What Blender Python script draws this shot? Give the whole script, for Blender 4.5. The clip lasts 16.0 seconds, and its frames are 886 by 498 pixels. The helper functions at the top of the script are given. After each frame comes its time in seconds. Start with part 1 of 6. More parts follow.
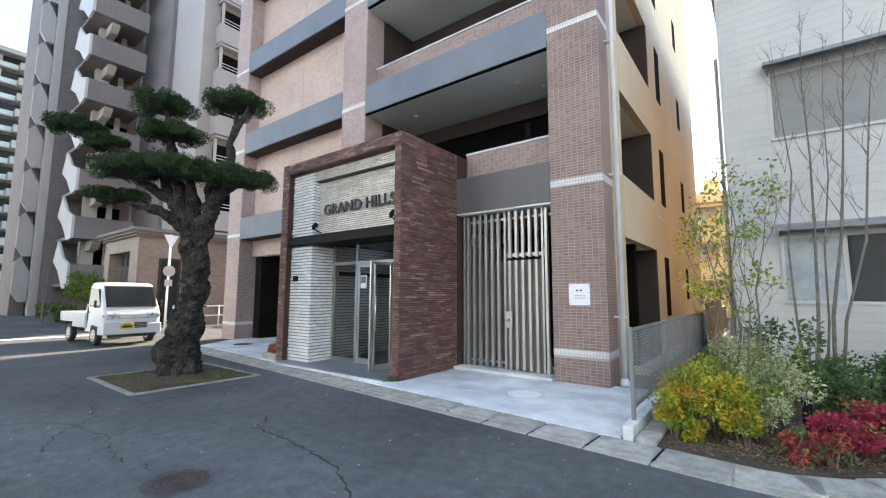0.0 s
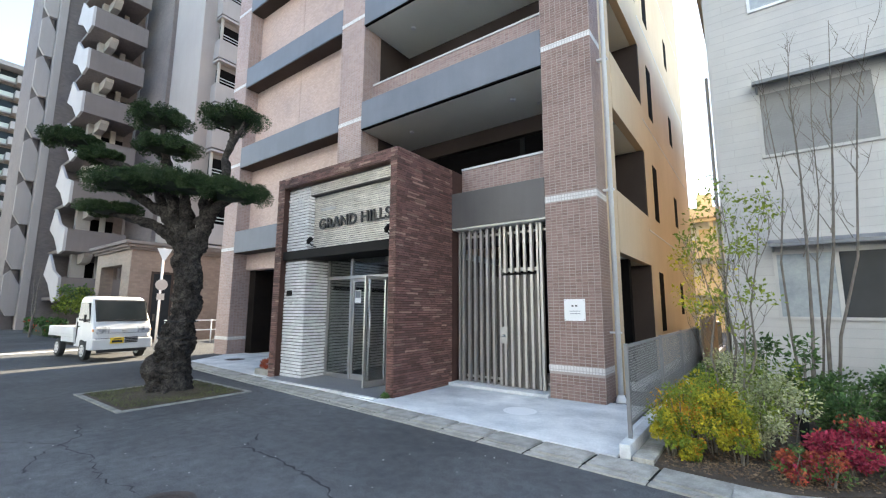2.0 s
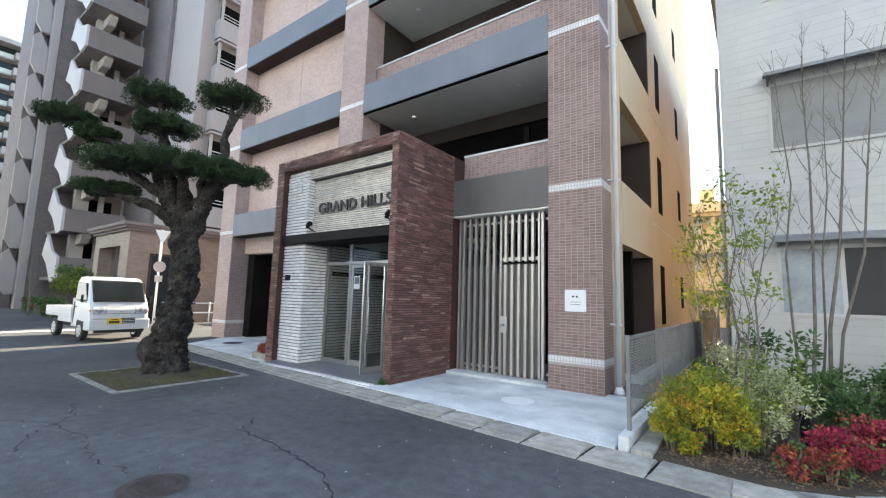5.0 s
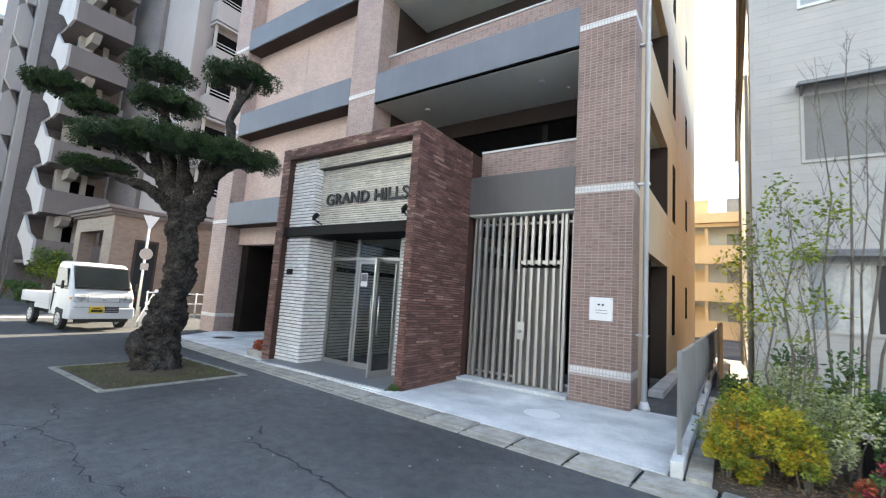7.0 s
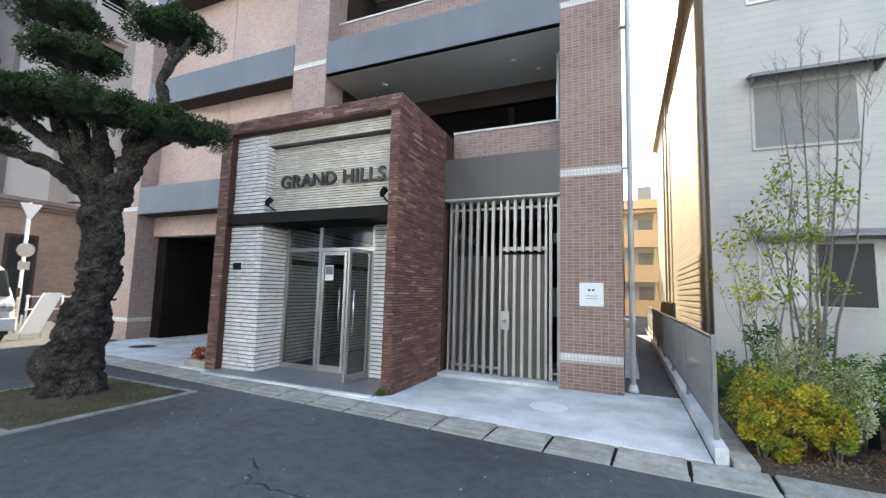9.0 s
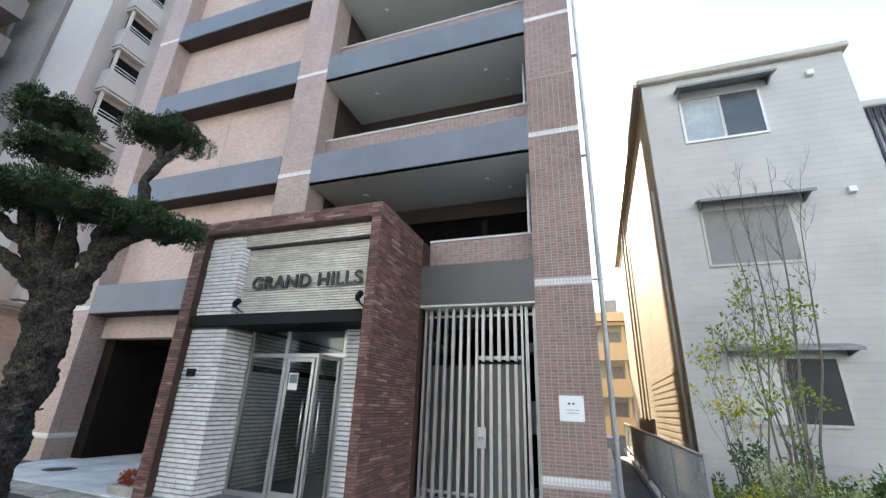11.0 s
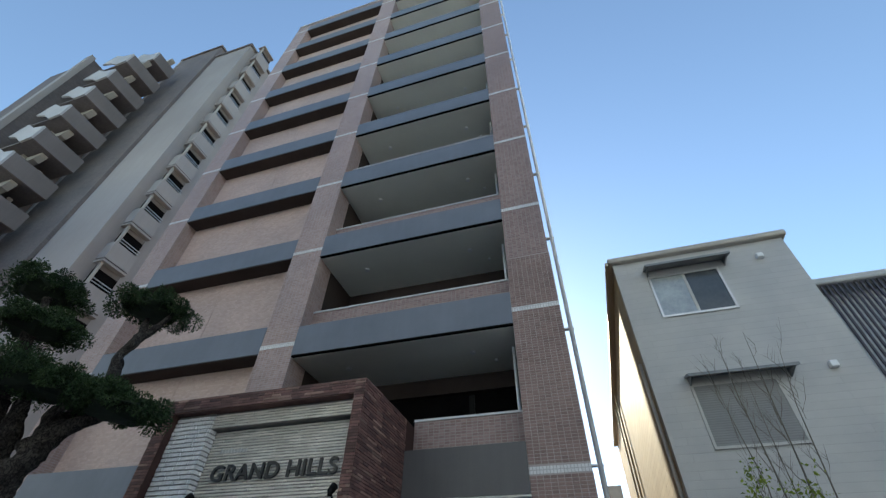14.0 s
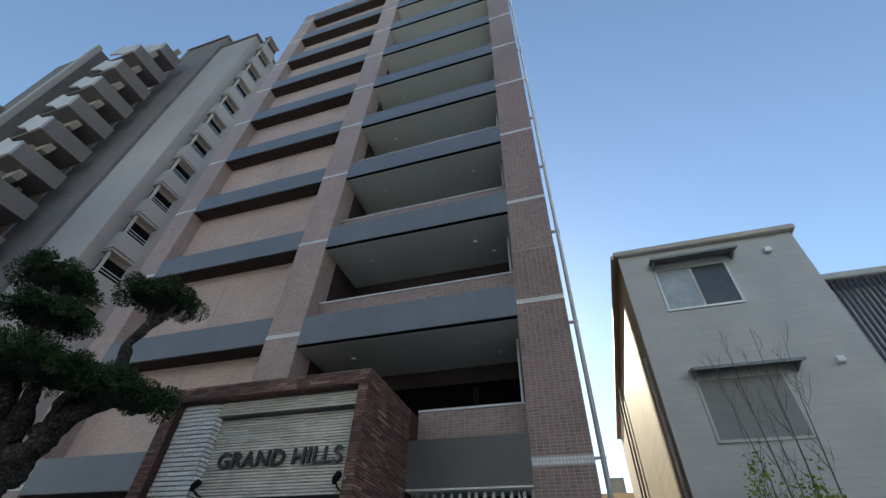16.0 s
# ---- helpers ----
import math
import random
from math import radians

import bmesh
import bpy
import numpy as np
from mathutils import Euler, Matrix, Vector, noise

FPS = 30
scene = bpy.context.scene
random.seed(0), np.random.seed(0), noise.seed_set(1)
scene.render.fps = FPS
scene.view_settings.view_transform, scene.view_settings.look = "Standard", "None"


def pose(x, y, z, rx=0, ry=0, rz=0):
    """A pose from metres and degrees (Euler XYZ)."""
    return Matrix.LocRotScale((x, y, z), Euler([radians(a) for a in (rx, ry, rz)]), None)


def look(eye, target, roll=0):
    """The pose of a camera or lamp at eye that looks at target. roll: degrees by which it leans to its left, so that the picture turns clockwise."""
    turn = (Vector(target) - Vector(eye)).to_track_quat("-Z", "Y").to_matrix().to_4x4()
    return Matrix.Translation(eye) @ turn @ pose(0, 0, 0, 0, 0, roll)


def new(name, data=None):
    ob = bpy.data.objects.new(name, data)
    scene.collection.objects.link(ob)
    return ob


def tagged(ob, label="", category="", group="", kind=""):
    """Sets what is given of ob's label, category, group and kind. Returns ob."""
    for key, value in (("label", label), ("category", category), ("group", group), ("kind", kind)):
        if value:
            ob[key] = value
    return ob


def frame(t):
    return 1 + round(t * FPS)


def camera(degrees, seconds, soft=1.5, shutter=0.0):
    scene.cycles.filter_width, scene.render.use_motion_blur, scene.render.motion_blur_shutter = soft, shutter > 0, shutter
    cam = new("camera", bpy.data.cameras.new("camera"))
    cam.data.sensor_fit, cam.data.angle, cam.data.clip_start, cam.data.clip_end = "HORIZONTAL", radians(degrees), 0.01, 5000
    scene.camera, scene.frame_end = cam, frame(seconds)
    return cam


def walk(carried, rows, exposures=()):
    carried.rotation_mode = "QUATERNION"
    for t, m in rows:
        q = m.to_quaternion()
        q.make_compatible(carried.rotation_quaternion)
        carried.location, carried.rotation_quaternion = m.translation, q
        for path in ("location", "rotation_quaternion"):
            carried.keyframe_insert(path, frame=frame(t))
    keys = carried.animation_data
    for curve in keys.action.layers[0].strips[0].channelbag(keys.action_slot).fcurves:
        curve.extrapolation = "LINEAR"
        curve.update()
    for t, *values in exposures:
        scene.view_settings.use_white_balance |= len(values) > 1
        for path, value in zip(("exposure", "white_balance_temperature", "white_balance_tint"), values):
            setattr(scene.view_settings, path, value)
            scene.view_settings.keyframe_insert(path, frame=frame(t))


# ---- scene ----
cam = camera(92.7, 16.0, 1.2, 0.5)
PATH = [
    (0, (0.141, 0.104, 1.462), (-1.06, 1.689, 1.678), 0.2),
    (0.5, (0.136, 0.111, 1.462), (-1.059, 1.7, 1.682), 0.1),
    (1, (0.136, 0.117, 1.466), (-1.052, 1.709, 1.701), 0.1),
    (1.5, (0.141, 0.123, 1.463), (-1.042, 1.715, 1.724), 0.2),
    (2, (0.138, 0.118, 1.481), (-1.041, 1.709, 1.762), 0.3),
    (2.5, (0.148, 0.123, 1.484), (-1.032, 1.711, 1.775), 0.4),
    (3, (0.152, 0.127, 1.479), (-1.031, 1.715, 1.762), 0.4),
    (3.5, (0.158, 0.125, 1.475), (-1.027, 1.714, 1.74), 0.5),
    (4, (0.143, 0.138, 1.47), (-1.042, 1.731, 1.713), 0.6),
    (6.5, (-0.339, 0.222, 1.456), (-1.489, 1.843, 1.675), 3.7),
    (7, (-0.618, 0.216, 1.474), (-1.746, 1.851, 1.706), 3.9),
    (7.5, (-0.991, 0.173, 1.463), (-2.166, 1.779, 1.669), 3.5),
    (8, (-1.357, 0.238, 1.462), (-2.524, 1.853, 1.635), 2.9),
    (8.5, (-1.656, 0.24, 1.448), (-2.621, 1.985, 1.609), 2.5),
    (8.7, (-1.746, 0.221, 1.469), (-2.611, 2.017, 1.63), 2.3),
    (11, (-1.923, 0.243, 1.435), (-2.558, 2.006, 2.134), 2.2),
    (11.5, (-1.923, 0.236, 1.46), (-2.537, 1.955, 2.278), 2.2),
    (12, (-1.933, 0.218, 1.477), (-2.525, 1.878, 2.422), 2.4),
    (12.5, (-1.94, 0.19, 1.495), (-2.504, 1.784, 2.564), 2.4),
    (13, (-1.915, 0.174, 1.514), (-2.451, 1.696, 2.696), 2.4),
    (13.5, (-1.909, 0.168, 1.522), (-2.408, 1.621, 2.802), 2.1),
    (14, (-1.91, 0.154, 1.518), (-2.373, 1.545, 2.878), 1.7),
    (14.5, (-1.906, 0.149, 1.534), (-2.348, 1.497, 2.944), 1.7),
    (15, (-1.904, 0.142, 1.52), (-2.341, 1.473, 2.947), 1.8),
    (15.5, (-1.908, 0.135, 1.524), (-2.366, 1.488, 2.923), 2.4),
    (16, (-1.908, 0.159, 1.517), (-2.401, 1.567, 2.849), 2.7),
]
walk(cam, [(t, look(eye, target, roll)) for t, eye, target, roll in PATH],
     [(0.0, 2.28, 7100, 8), (8.7, 2.28, 7100, 8), (11.0, 2.17, 7100, 8), (12.0, 2.08, 7000, 9), (13.0, 1.75, 6800, 11), (13.5, 1.36, 6900, 9), (14.0, 0.90, 6650, 3), (14.5, 0.68, 6550, 2), (15.0, 0.55, 6500, 2), (15.5, 0.53, 6500, 2), (16.0, 0.64, 6700, 4)])

# ---- light ----
SUN_DIR = Vector((-0.15, 0.86, 0.47)).normalized()
elev = math.asin(SUN_DIR.z)
world = bpy.data.worlds.new("sky")
scene.world = world
world.use_nodes = True
wn = world.node_tree.nodes
sky = wn.new("ShaderNodeTexSky")
sky.sky_type, sky.sun_disc = "NISHITA", False
sky.sun_elevation, sky.sun_rotation = elev, math.atan2(SUN_DIR.x, SUN_DIR.y)
sky.air_density, sky.dust_density, sky.ozone_density = 1.0, 0.12, 1.9
wn["Background"].inputs["Strength"].default_value = 0.15
world.node_tree.links.new(sky.outputs["Color"], wn["Background"].inputs["Color"])
sun = new("sun", bpy.data.lights.new("sun", "SUN"))
sun.data.energy, sun.data.angle, sun.data.color = 5.0, radians(0.5), (1.0, 0.88, 0.70)
sun.matrix_world = look(SUN_DIR * 90, (0, 0, 0))


# ---- materials ----
def material(name):
    m = bpy.data.materials.new(name)
    m.use_nodes = True
    return m, m.node_tree.nodes, m.node_tree.links, m.node_tree.nodes["Principled BSDF"]


def ramp(nodes, links, fac, stops):
    r = nodes.new("ShaderNodeValToRGB")
    while len(r.color_ramp.elements) < len(stops):
        r.color_ramp.elements.new(0.5)
    for e, (at, col) in zip(r.color_ramp.elements, stops):
        e.position, e.color = at, (*col, 1)
    links.new(fac, r.inputs["Fac"])
    return r.outputs["Color"]


def noise_node(nodes, links, vec, scale, detail=5, rough=0.6):
    n = nodes.new("ShaderNodeTexNoise")
    n.inputs["Scale"].default_value, n.inputs["Detail"].default_value, n.inputs["Roughness"].default_value = scale, detail, rough
    links.new(vec, n.inputs["Vector"])
    return n.outputs["Fac"]


def mix(nodes, links, fac, a, b, mode="MIX"):
    n = nodes.new("ShaderNodeMix")
    n.data_type, n.blend_type = "RGBA", mode
    for k, v in ((0, fac), (6, a), (7, b)):
        if isinstance(v, (int, float)):
            n.inputs[k].default_value = v
        elif isinstance(v, tuple):
            n.inputs[k].default_value = (*v, 1)
        else:
            links.new(v, n.inputs[k])
    return n.outputs[2]


def bump(nodes, links, bsdf, height, strength, distance, under=None):
    b = nodes.new("ShaderNodeBump")
    b.inputs["Strength"].default_value, b.inputs["Distance"].default_value = strength, distance
    links.new(height, b.inputs["Height"])
    if under is not None:
        links.new(under, b.inputs["Normal"])
    links.new(b.outputs["Normal"], bsdf.inputs["Normal"])
    return b.outputs["Normal"]


def surface(name, dark, light, rough=0.7, big=0.8, fine=40.0, rel=0.2, depth=0.003, metal=0.0, vary=0.0, streak=0.0, spec=0.5):
    """A plain surface with large patches, fine grain and relief; vary: how far pieces differ; streak: upright rain marks."""
    m, n, l, p = material(name)
    co = n.new("ShaderNodeTexCoord").outputs["Object"]
    a = noise_node(n, l, co, big, 6)
    b = noise_node(n, l, co, fine, 4, 0.7)
    s = n.new("ShaderNodeMath")
    s.operation = "MULTIPLY_ADD"
    l.new(b, s.inputs[0])
    s.inputs[1].default_value = 0.45
    l.new(a, s.inputs[2])
    col = ramp(n, l, s.outputs[0], [(0.5, dark), (0.95, light)])
    if streak:
        mp = n.new("ShaderNodeMapping")
        mp.inputs["Scale"].default_value = (6, 6, 0.35)
        l.new(co, mp.inputs["Vector"])
        st = noise_node(n, l, mp.outputs["Vector"], 1.0, 4)
        col = mix(n, l, streak, col, ramp(n, l, st, [(0.35, (0.35, 0.35, 0.35)), (0.65, (1, 1, 1))]), "MULTIPLY")
    if vary:
        oi = n.new("ShaderNodeObjectInfo").outputs["Random"]
        gi = n.new("ShaderNodeNewGeometry").outputs["Random Per Island"]
        ad = n.new("ShaderNodeMath")
        ad.operation = "ADD"
        l.new(oi, ad.inputs[0])
        l.new(gi, ad.inputs[1])
        fr = n.new("ShaderNodeMath")
        fr.operation = "FRACT"
        l.new(ad.outputs[0], fr.inputs[0])
        k = 1 - vary
        col = mix(n, l, 1.0, col, ramp(n, l, fr.outputs[0], [(0, (k, k, k)), (1, (1 + vary, 1 + vary * 0.9, 1 + vary * 0.85))]), "MULTIPLY")
    l.new(col, p.inputs["Base Color"])
    p.inputs["Roughness"].default_value, p.inputs["Metallic"].default_value = rough, metal
    p.inputs["Specular IOR Level"].default_value = spec
    if rel:
        bump(n, l, p, b, rel, depth)
    return m


def tile_surface(name, c1, c2, mortar, width, height, joint, rough=0.55, offset=0.5, depth=0.004, grain=0.15):
    """Small tiles on far surfaces, laid by the metric UV map."""
    m, n, l, p = material(name)
    uv = n.new("ShaderNodeTexCoord").outputs["UV"]
    br = n.new("ShaderNodeTexBrick")
    br.offset, br.squash = offset, 1.0
    br.inputs["Color1"].default_value, br.inputs["Color2"].default_value, br.inputs["Mortar"].default_value = (*c1, 1), (*c2, 1), (*mortar, 1)
    for k, v in (("Scale", 1.0), ("Mortar Size", joint), ("Mortar Smooth", 0.1), ("Bias", 0.0), ("Brick Width", width), ("Row Height", height)):
        br.inputs[k].default_value = v
    l.new(uv, br.inputs["Vector"])
    co = n.new("ShaderNodeTexCoord").outputs["Object"]
    a = noise_node(n, l, co, 0.7, 5)
    col = mix(n, l, 1.0, br.outputs["Color"], ramp(n, l, a, [(0.3, (0.86, 0.86, 0.88)), (0.7, (1.1, 1.08, 1.06))]), "MULTIPLY")
    b = noise_node(n, l, co, 55, 3, 0.7)
    col = mix(n, l, grain, col, ramp(n, l, b, [(0.3, (0.4, 0.4, 0.4)), (0.7, (1.5, 1.5, 1.5))]), "MULTIPLY")
    l.new(col, p.inputs["Base Color"])
    p.inputs["Roughness"].default_value = rough
    inv = n.new("ShaderNodeMath")
    inv.operation = "SUBTRACT"
    inv.inputs[0].default_value = 1.0
    l.new(br.outputs["Fac"], inv.inputs[1])
    under = bump(n, l, p, b, 0.15, 0.002)
    bump(n, l, p, inv.outputs[0], 0.7, depth, under)
    return m


def glass_surface(name, tint, rough=0.02):
    m, n, l, p = material(name)
    p.inputs["Base Color"].default_value = (*tint, 1)
    p.inputs["Roughness"].default_value, p.inputs["Transmission Weight"].default_value, p.inputs["IOR"].default_value = rough, 1.0, 1.45
    return m


def dark_glass(name, tint, rough=0.04):
    """Window glass before a dark room: glossy, nearly black."""
    m, n, l, p = material(name)
    co = n.new("ShaderNodeTexCoord").outputs["Object"]
    a = noise_node(n, l, co, 1.3, 3)
    l.new(ramp(n, l, a, [(0.3, tint), (0.8, tuple(c * 1.5 for c in tint))]), p.inputs["Base Color"])
    p.inputs["Roughness"].default_value = rough
    p.inputs["Specular IOR Level"].default_value = 0.12
    return m


M_PINK = surface("brown_pink_tile", (0.205, 0.13, 0.112), (0.29, 0.193, 0.168), 0.5, 1.2, 60, 0.25, 0.002, vary=0.08)
M_GROUT = surface("tile_grout", (0.34, 0.285, 0.265), (0.43, 0.375, 0.355), 0.9, 2, 80, 0.2)
M_PINKFAR = tile_surface("brown_pink_tiling", (0.215, 0.135, 0.118), (0.305, 0.206, 0.182), (0.31, 0.255, 0.238), 0.1, 0.05, 0.006, offset=0.0)
M_PINKPALE = tile_surface("pale_brown_pink_tiling", (0.30, 0.20, 0.178), (0.40, 0.285, 0.258), (0.40, 0.34, 0.32), 0.1, 0.05, 0.006, offset=0.0)
M_INFILL = tile_surface("salmon_tiling", (0.45, 0.33, 0.285), (0.535, 0.405, 0.355), (0.44, 0.34, 0.30), 0.1, 0.05, 0.004)
M_BAND = tile_surface("white_band_tile", (0.64, 0.635, 0.63), (0.72, 0.715, 0.71), (0.46, 0.45, 0.445), 0.05, 0.1, 0.006, offset=0.0)
M_SILLPALE = surface("pale_coping_metal", (0.50, 0.50, 0.50), (0.60, 0.60, 0.60), 0.5, 2, 60, 0.05)
M_BEAM = surface("blue_grey_paint", (0.125, 0.14, 0.17), (0.165, 0.18, 0.215), 0.5, 0.9, 90, 0.08, 0.001, streak=0.08)
M_GATEBEAM = surface("brown_grey_paint", (0.085, 0.078, 0.078), (0.115, 0.105, 0.105), 0.5, 0.9, 90, 0.08, 0.001, streak=0.15)
M_SOFFIT = surface("pale_soffit", (0.74, 0.745, 0.69), (0.82, 0.825, 0.76), 0.8, 0.7, 60, 0.1, 0.001)
# Brown wall, made darker so its colour holds the recesses' shade.
M_DARKWALL = surface("shaded_brown_wall", (0.045, 0.034, 0.030), (0.065, 0.050, 0.045), 0.8, 0.8, 50, 0.15, spec=0.1)
# Driveway walls near black: the unlit interior is put into their colour.
M_DRIVESHADE = surface("shaded_driveway_wall", (0.012, 0.0095, 0.0085), (0.022, 0.017, 0.015), 0.9, 1, 30, 0.1, spec=0.05)
# Near-black colour stands for unlit rooms and openings.
M_BLACK = surface("unlit_void", (0.005, 0.0045, 0.0045), (0.009, 0.008, 0.008), 0.95, 1, 30, 0, spec=0.03)
M_SIDE = surface("cream_side_wall", (0.56, 0.43, 0.29), (0.66, 0.52, 0.36), 0.8, 0.5, 45, 0.3, 0.003, streak=0.06)
M_STONE = surface("red_brown_border_stone", (0.098, 0.046, 0.039), (0.195, 0.103, 0.088), 0.65, 3.0, 45, 0.6, 0.006, vary=0.42)
M_STONEPALE = surface("pale_border_stone", (0.20, 0.115, 0.092), (0.33, 0.215, 0.175), 0.7, 3.0, 45, 0.6, 0.006, vary=0.3)
M_STONEGAP = surface("stone_shadow_gap", (0.05, 0.026, 0.022), (0.08, 0.045, 0.038), 0.9, 2, 40, 0.3, spec=0.2)
M_WHITETILE = surface("white_split_face_tile", (0.68, 0.67, 0.66), (0.88, 0.88, 0.88), 0.75, 4.0, 28, 0.9, 0.012, vary=0.12)
M_WHITEGAP = surface("white_tile_joint", (0.13, 0.122, 0.118), (0.20, 0.19, 0.182), 0.9, 2, 60, 0.2)
M_BEIGETILE = surface("beige_ribbed_tile", (0.58, 0.54, 0.48), (0.80, 0.76, 0.70), 0.75, 4.0, 30, 0.9, 0.01, vary=0.14)
M_DARKMETAL = surface("dark_bronze_metal", (0.010, 0.0098, 0.0098), (0.018, 0.017, 0.0168), 0.55, 1, 70, 0.05, spec=0.08)
M_STEEL = surface("stainless_steel", (0.44, 0.435, 0.43), (0.56, 0.555, 0.55), 0.34, 1.5, 90, 0.05, 0.001, metal=0.85)
M_GATEBAR = surface("champagne_aluminium", (0.41, 0.39, 0.367), (0.525, 0.503, 0.477), 0.38, 1.5, 90, 0.05, 0.001, metal=0.6)
# Darker than the bars: the shade in the gaps is part of this colour.
M_GATEPANEL = surface("shaded_champagne_panel", (0.088, 0.080, 0.072), (0.125, 0.115, 0.104), 0.55, 1.5, 90, 0.05, 0.001, metal=0.4)
M_PIPE = surface("pale_grey_pipe", (0.72, 0.725, 0.74), (0.82, 0.825, 0.84), 0.4, 2, 60, 0.05)


def asphalt_surface():
    """Worn asphalt: broad patches, mottling, stone grain and pale chips."""
    m, n, l, p = material("asphalt")
    co = n.new("ShaderNodeTexCoord").outputs["Object"]
    broad = ramp(n, l, noise_node(n, l, co, 0.35, 5), [(0.35, (0.056, 0.059, 0.063)), (0.68, (0.118, 0.122, 0.128))])
    # paler near the gutter, darker towards the tree and the road, with a noisy edge
    sep = n.new("ShaderNodeSeparateXYZ")
    l.new(co, sep.inputs[0])
    edge = n.new("ShaderNodeMath")
    edge.operation = "MULTIPLY_ADD"
    l.new(noise_node(n, l, co, 0.55, 4), edge.inputs[0])
    edge.inputs[1].default_value = 5.0
    l.new(sep.outputs["X"], edge.inputs[2])
    span = n.new("ShaderNodeMapRange")
    span.inputs["From Min"].default_value, span.inputs["From Max"].default_value = -8.5, -3.5
    l.new(edge.outputs[0], span.inputs["Value"])
    broad = mix(n, l, 1.0, broad, ramp(n, l, span.outputs["Result"], [(0.0, (0.66, 0.66, 0.67)), (1.0, (1.08, 1.08, 1.08))]), "MULTIPLY")
    mid = ramp(n, l, noise_node(n, l, co, 7.0, 5, 0.7), [(0.3, (0.66, 0.66, 0.66)), (0.72, (1.3, 1.3, 1.3))])
    fine = noise_node(n, l, co, 95.0, 3, 0.8)
    grain = ramp(n, l, fine, [(0.36, (0.45, 0.45, 0.45)), (0.66, (1.6, 1.6, 1.6))])
    col = mix(n, l, 1.0, mix(n, l, 1.0, broad, mid, "MULTIPLY"), grain, "MULTIPLY")
    vo = n.new("ShaderNodeTexVoronoi")
    vo.inputs["Scale"].default_value = 26.0
    l.new(co, vo.inputs["Vector"])
    chips = ramp(n, l, vo.outputs["Distance"], [(0.10, (1, 1, 1)), (0.16, (0, 0, 0))])
    pick = ramp(n, l, vo.outputs["Color"], [(0.72, (0, 0, 0)), (0.78, (0.5, 0.5, 0.5))])
    col = mix(n, l, mix(n, l, 1.0, chips, pick, "MULTIPLY"), col, (0.24, 0.24, 0.235))
    l.new(col, p.inputs["Base Color"])
    p.inputs["Roughness"].default_value = 0.85
    bump(n, l, p, fine, 0.8, 0.006)
    return m


M_ASPHALT = asphalt_surface()
M_CONCRETE = surface("pale_concrete", (0.38, 0.40, 0.42), (0.82, 0.83, 0.83), 0.85, 1.3, 50, 0.3, 0.003)
M_SLAB = surface("weathered_gutter_concrete", (0.21, 0.20, 0.175), (0.50, 0.485, 0.445), 0.9, 5.0, 70, 0.6, 0.005, vary=0.14)
M_FLOOR = surface("entrance_floor_tile", (0.13, 0.14, 0.155), (0.19, 0.20, 0.22), 0.35, 1.5, 60, 0.1)
M_IRON = surface("rusty_cast_iron", (0.05, 0.04, 0.036), (0.11, 0.085, 0.075), 0.7, 6, 60, 0.6, 0.004, metal=0.3)
M_SIDING = tile_surface("pale_grey_siding", (0.455, 0.455, 0.445), (0.478, 0.478, 0.468), (0.41, 0.41, 0.40), 3.0, 0.15, 0.005, rough=0.7, offset=0.37, depth=0.006, grain=0.08)
# Warm copy of the siding: golden sunlight is put into its colour.
M_SIDINGSUN = tile_surface("sun_tinted_siding", (0.31, 0.245, 0.165), (0.35, 0.28, 0.19), (0.26, 0.205, 0.14), 2.4, 0.15, 0.008, rough=0.7, offset=0.37, depth=0.006, grain=0.08)
M_EAVES = surface("warm_grey_eaves_metal", (0.40, 0.36, 0.31), (0.48, 0.44, 0.385), 0.5, 1, 60, 0.1)
M_ROOF = surface("brown_grey_metal_roof", (0.10, 0.095, 0.09), (0.15, 0.14, 0.135), 0.5, 1, 60, 0.1)
M_TOWER = tile_surface("grey_tower_tiling", (0.168, 0.141, 0.134), (0.205, 0.173, 0.163), (0.18, 0.153, 0.144), 0.2, 0.1, 0.006, rough=0.75)
M_TOWERDARK = tile_surface("dark_tower_tiling", (0.136, 0.114, 0.109), (0.168, 0.142, 0.136), (0.148, 0.126, 0.12), 0.2, 0.1, 0.006, rough=0.75)
M_TOWERPALE = surface("pale_tower_render", (0.31, 0.275, 0.262), (0.385, 0.345, 0.325), 0.8, 0.15, 20, 0.1, streak=0.07)
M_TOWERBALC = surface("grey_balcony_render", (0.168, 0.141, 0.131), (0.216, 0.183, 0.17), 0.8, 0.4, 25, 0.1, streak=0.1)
M_WHITE = surface("white_paint", (0.72, 0.73, 0.74), (0.82, 0.83, 0.84), 0.5, 1, 50, 0.05)
M_GATEHOUSE = tile_surface("brown_gatehouse_tiling", (0.22, 0.163, 0.132), (0.28, 0.212, 0.172), (0.22, 0.173, 0.145), 0.2, 0.1, 0.006)
M_FARORANGE = surface("ochre_far_render", (0.52, 0.39, 0.22), (0.61, 0.47, 0.29), 0.8, 0.4, 20, 0.1)
M_FARPALE = surface("pale_far_wall", (0.42, 0.44, 0.40), (0.55, 0.57, 0.52), 0.7, 0.4, 20, 0.1)
M_DGLASS = dark_glass("dark_window_glass", (0.02, 0.024, 0.028))
M_GLASS = glass_surface("clear_glass", (0.70, 0.735, 0.735))
M_ALU = surface("silver_aluminium", (0.50, 0.50, 0.50), (0.62, 0.62, 0.62), 0.35, 2, 80, 0.05, metal=0.6)
M_TEXT = surface("dark_letter_metal", (0.012, 0.0115, 0.0115), (0.02, 0.019, 0.019), 0.4, 3, 60, 0.05)


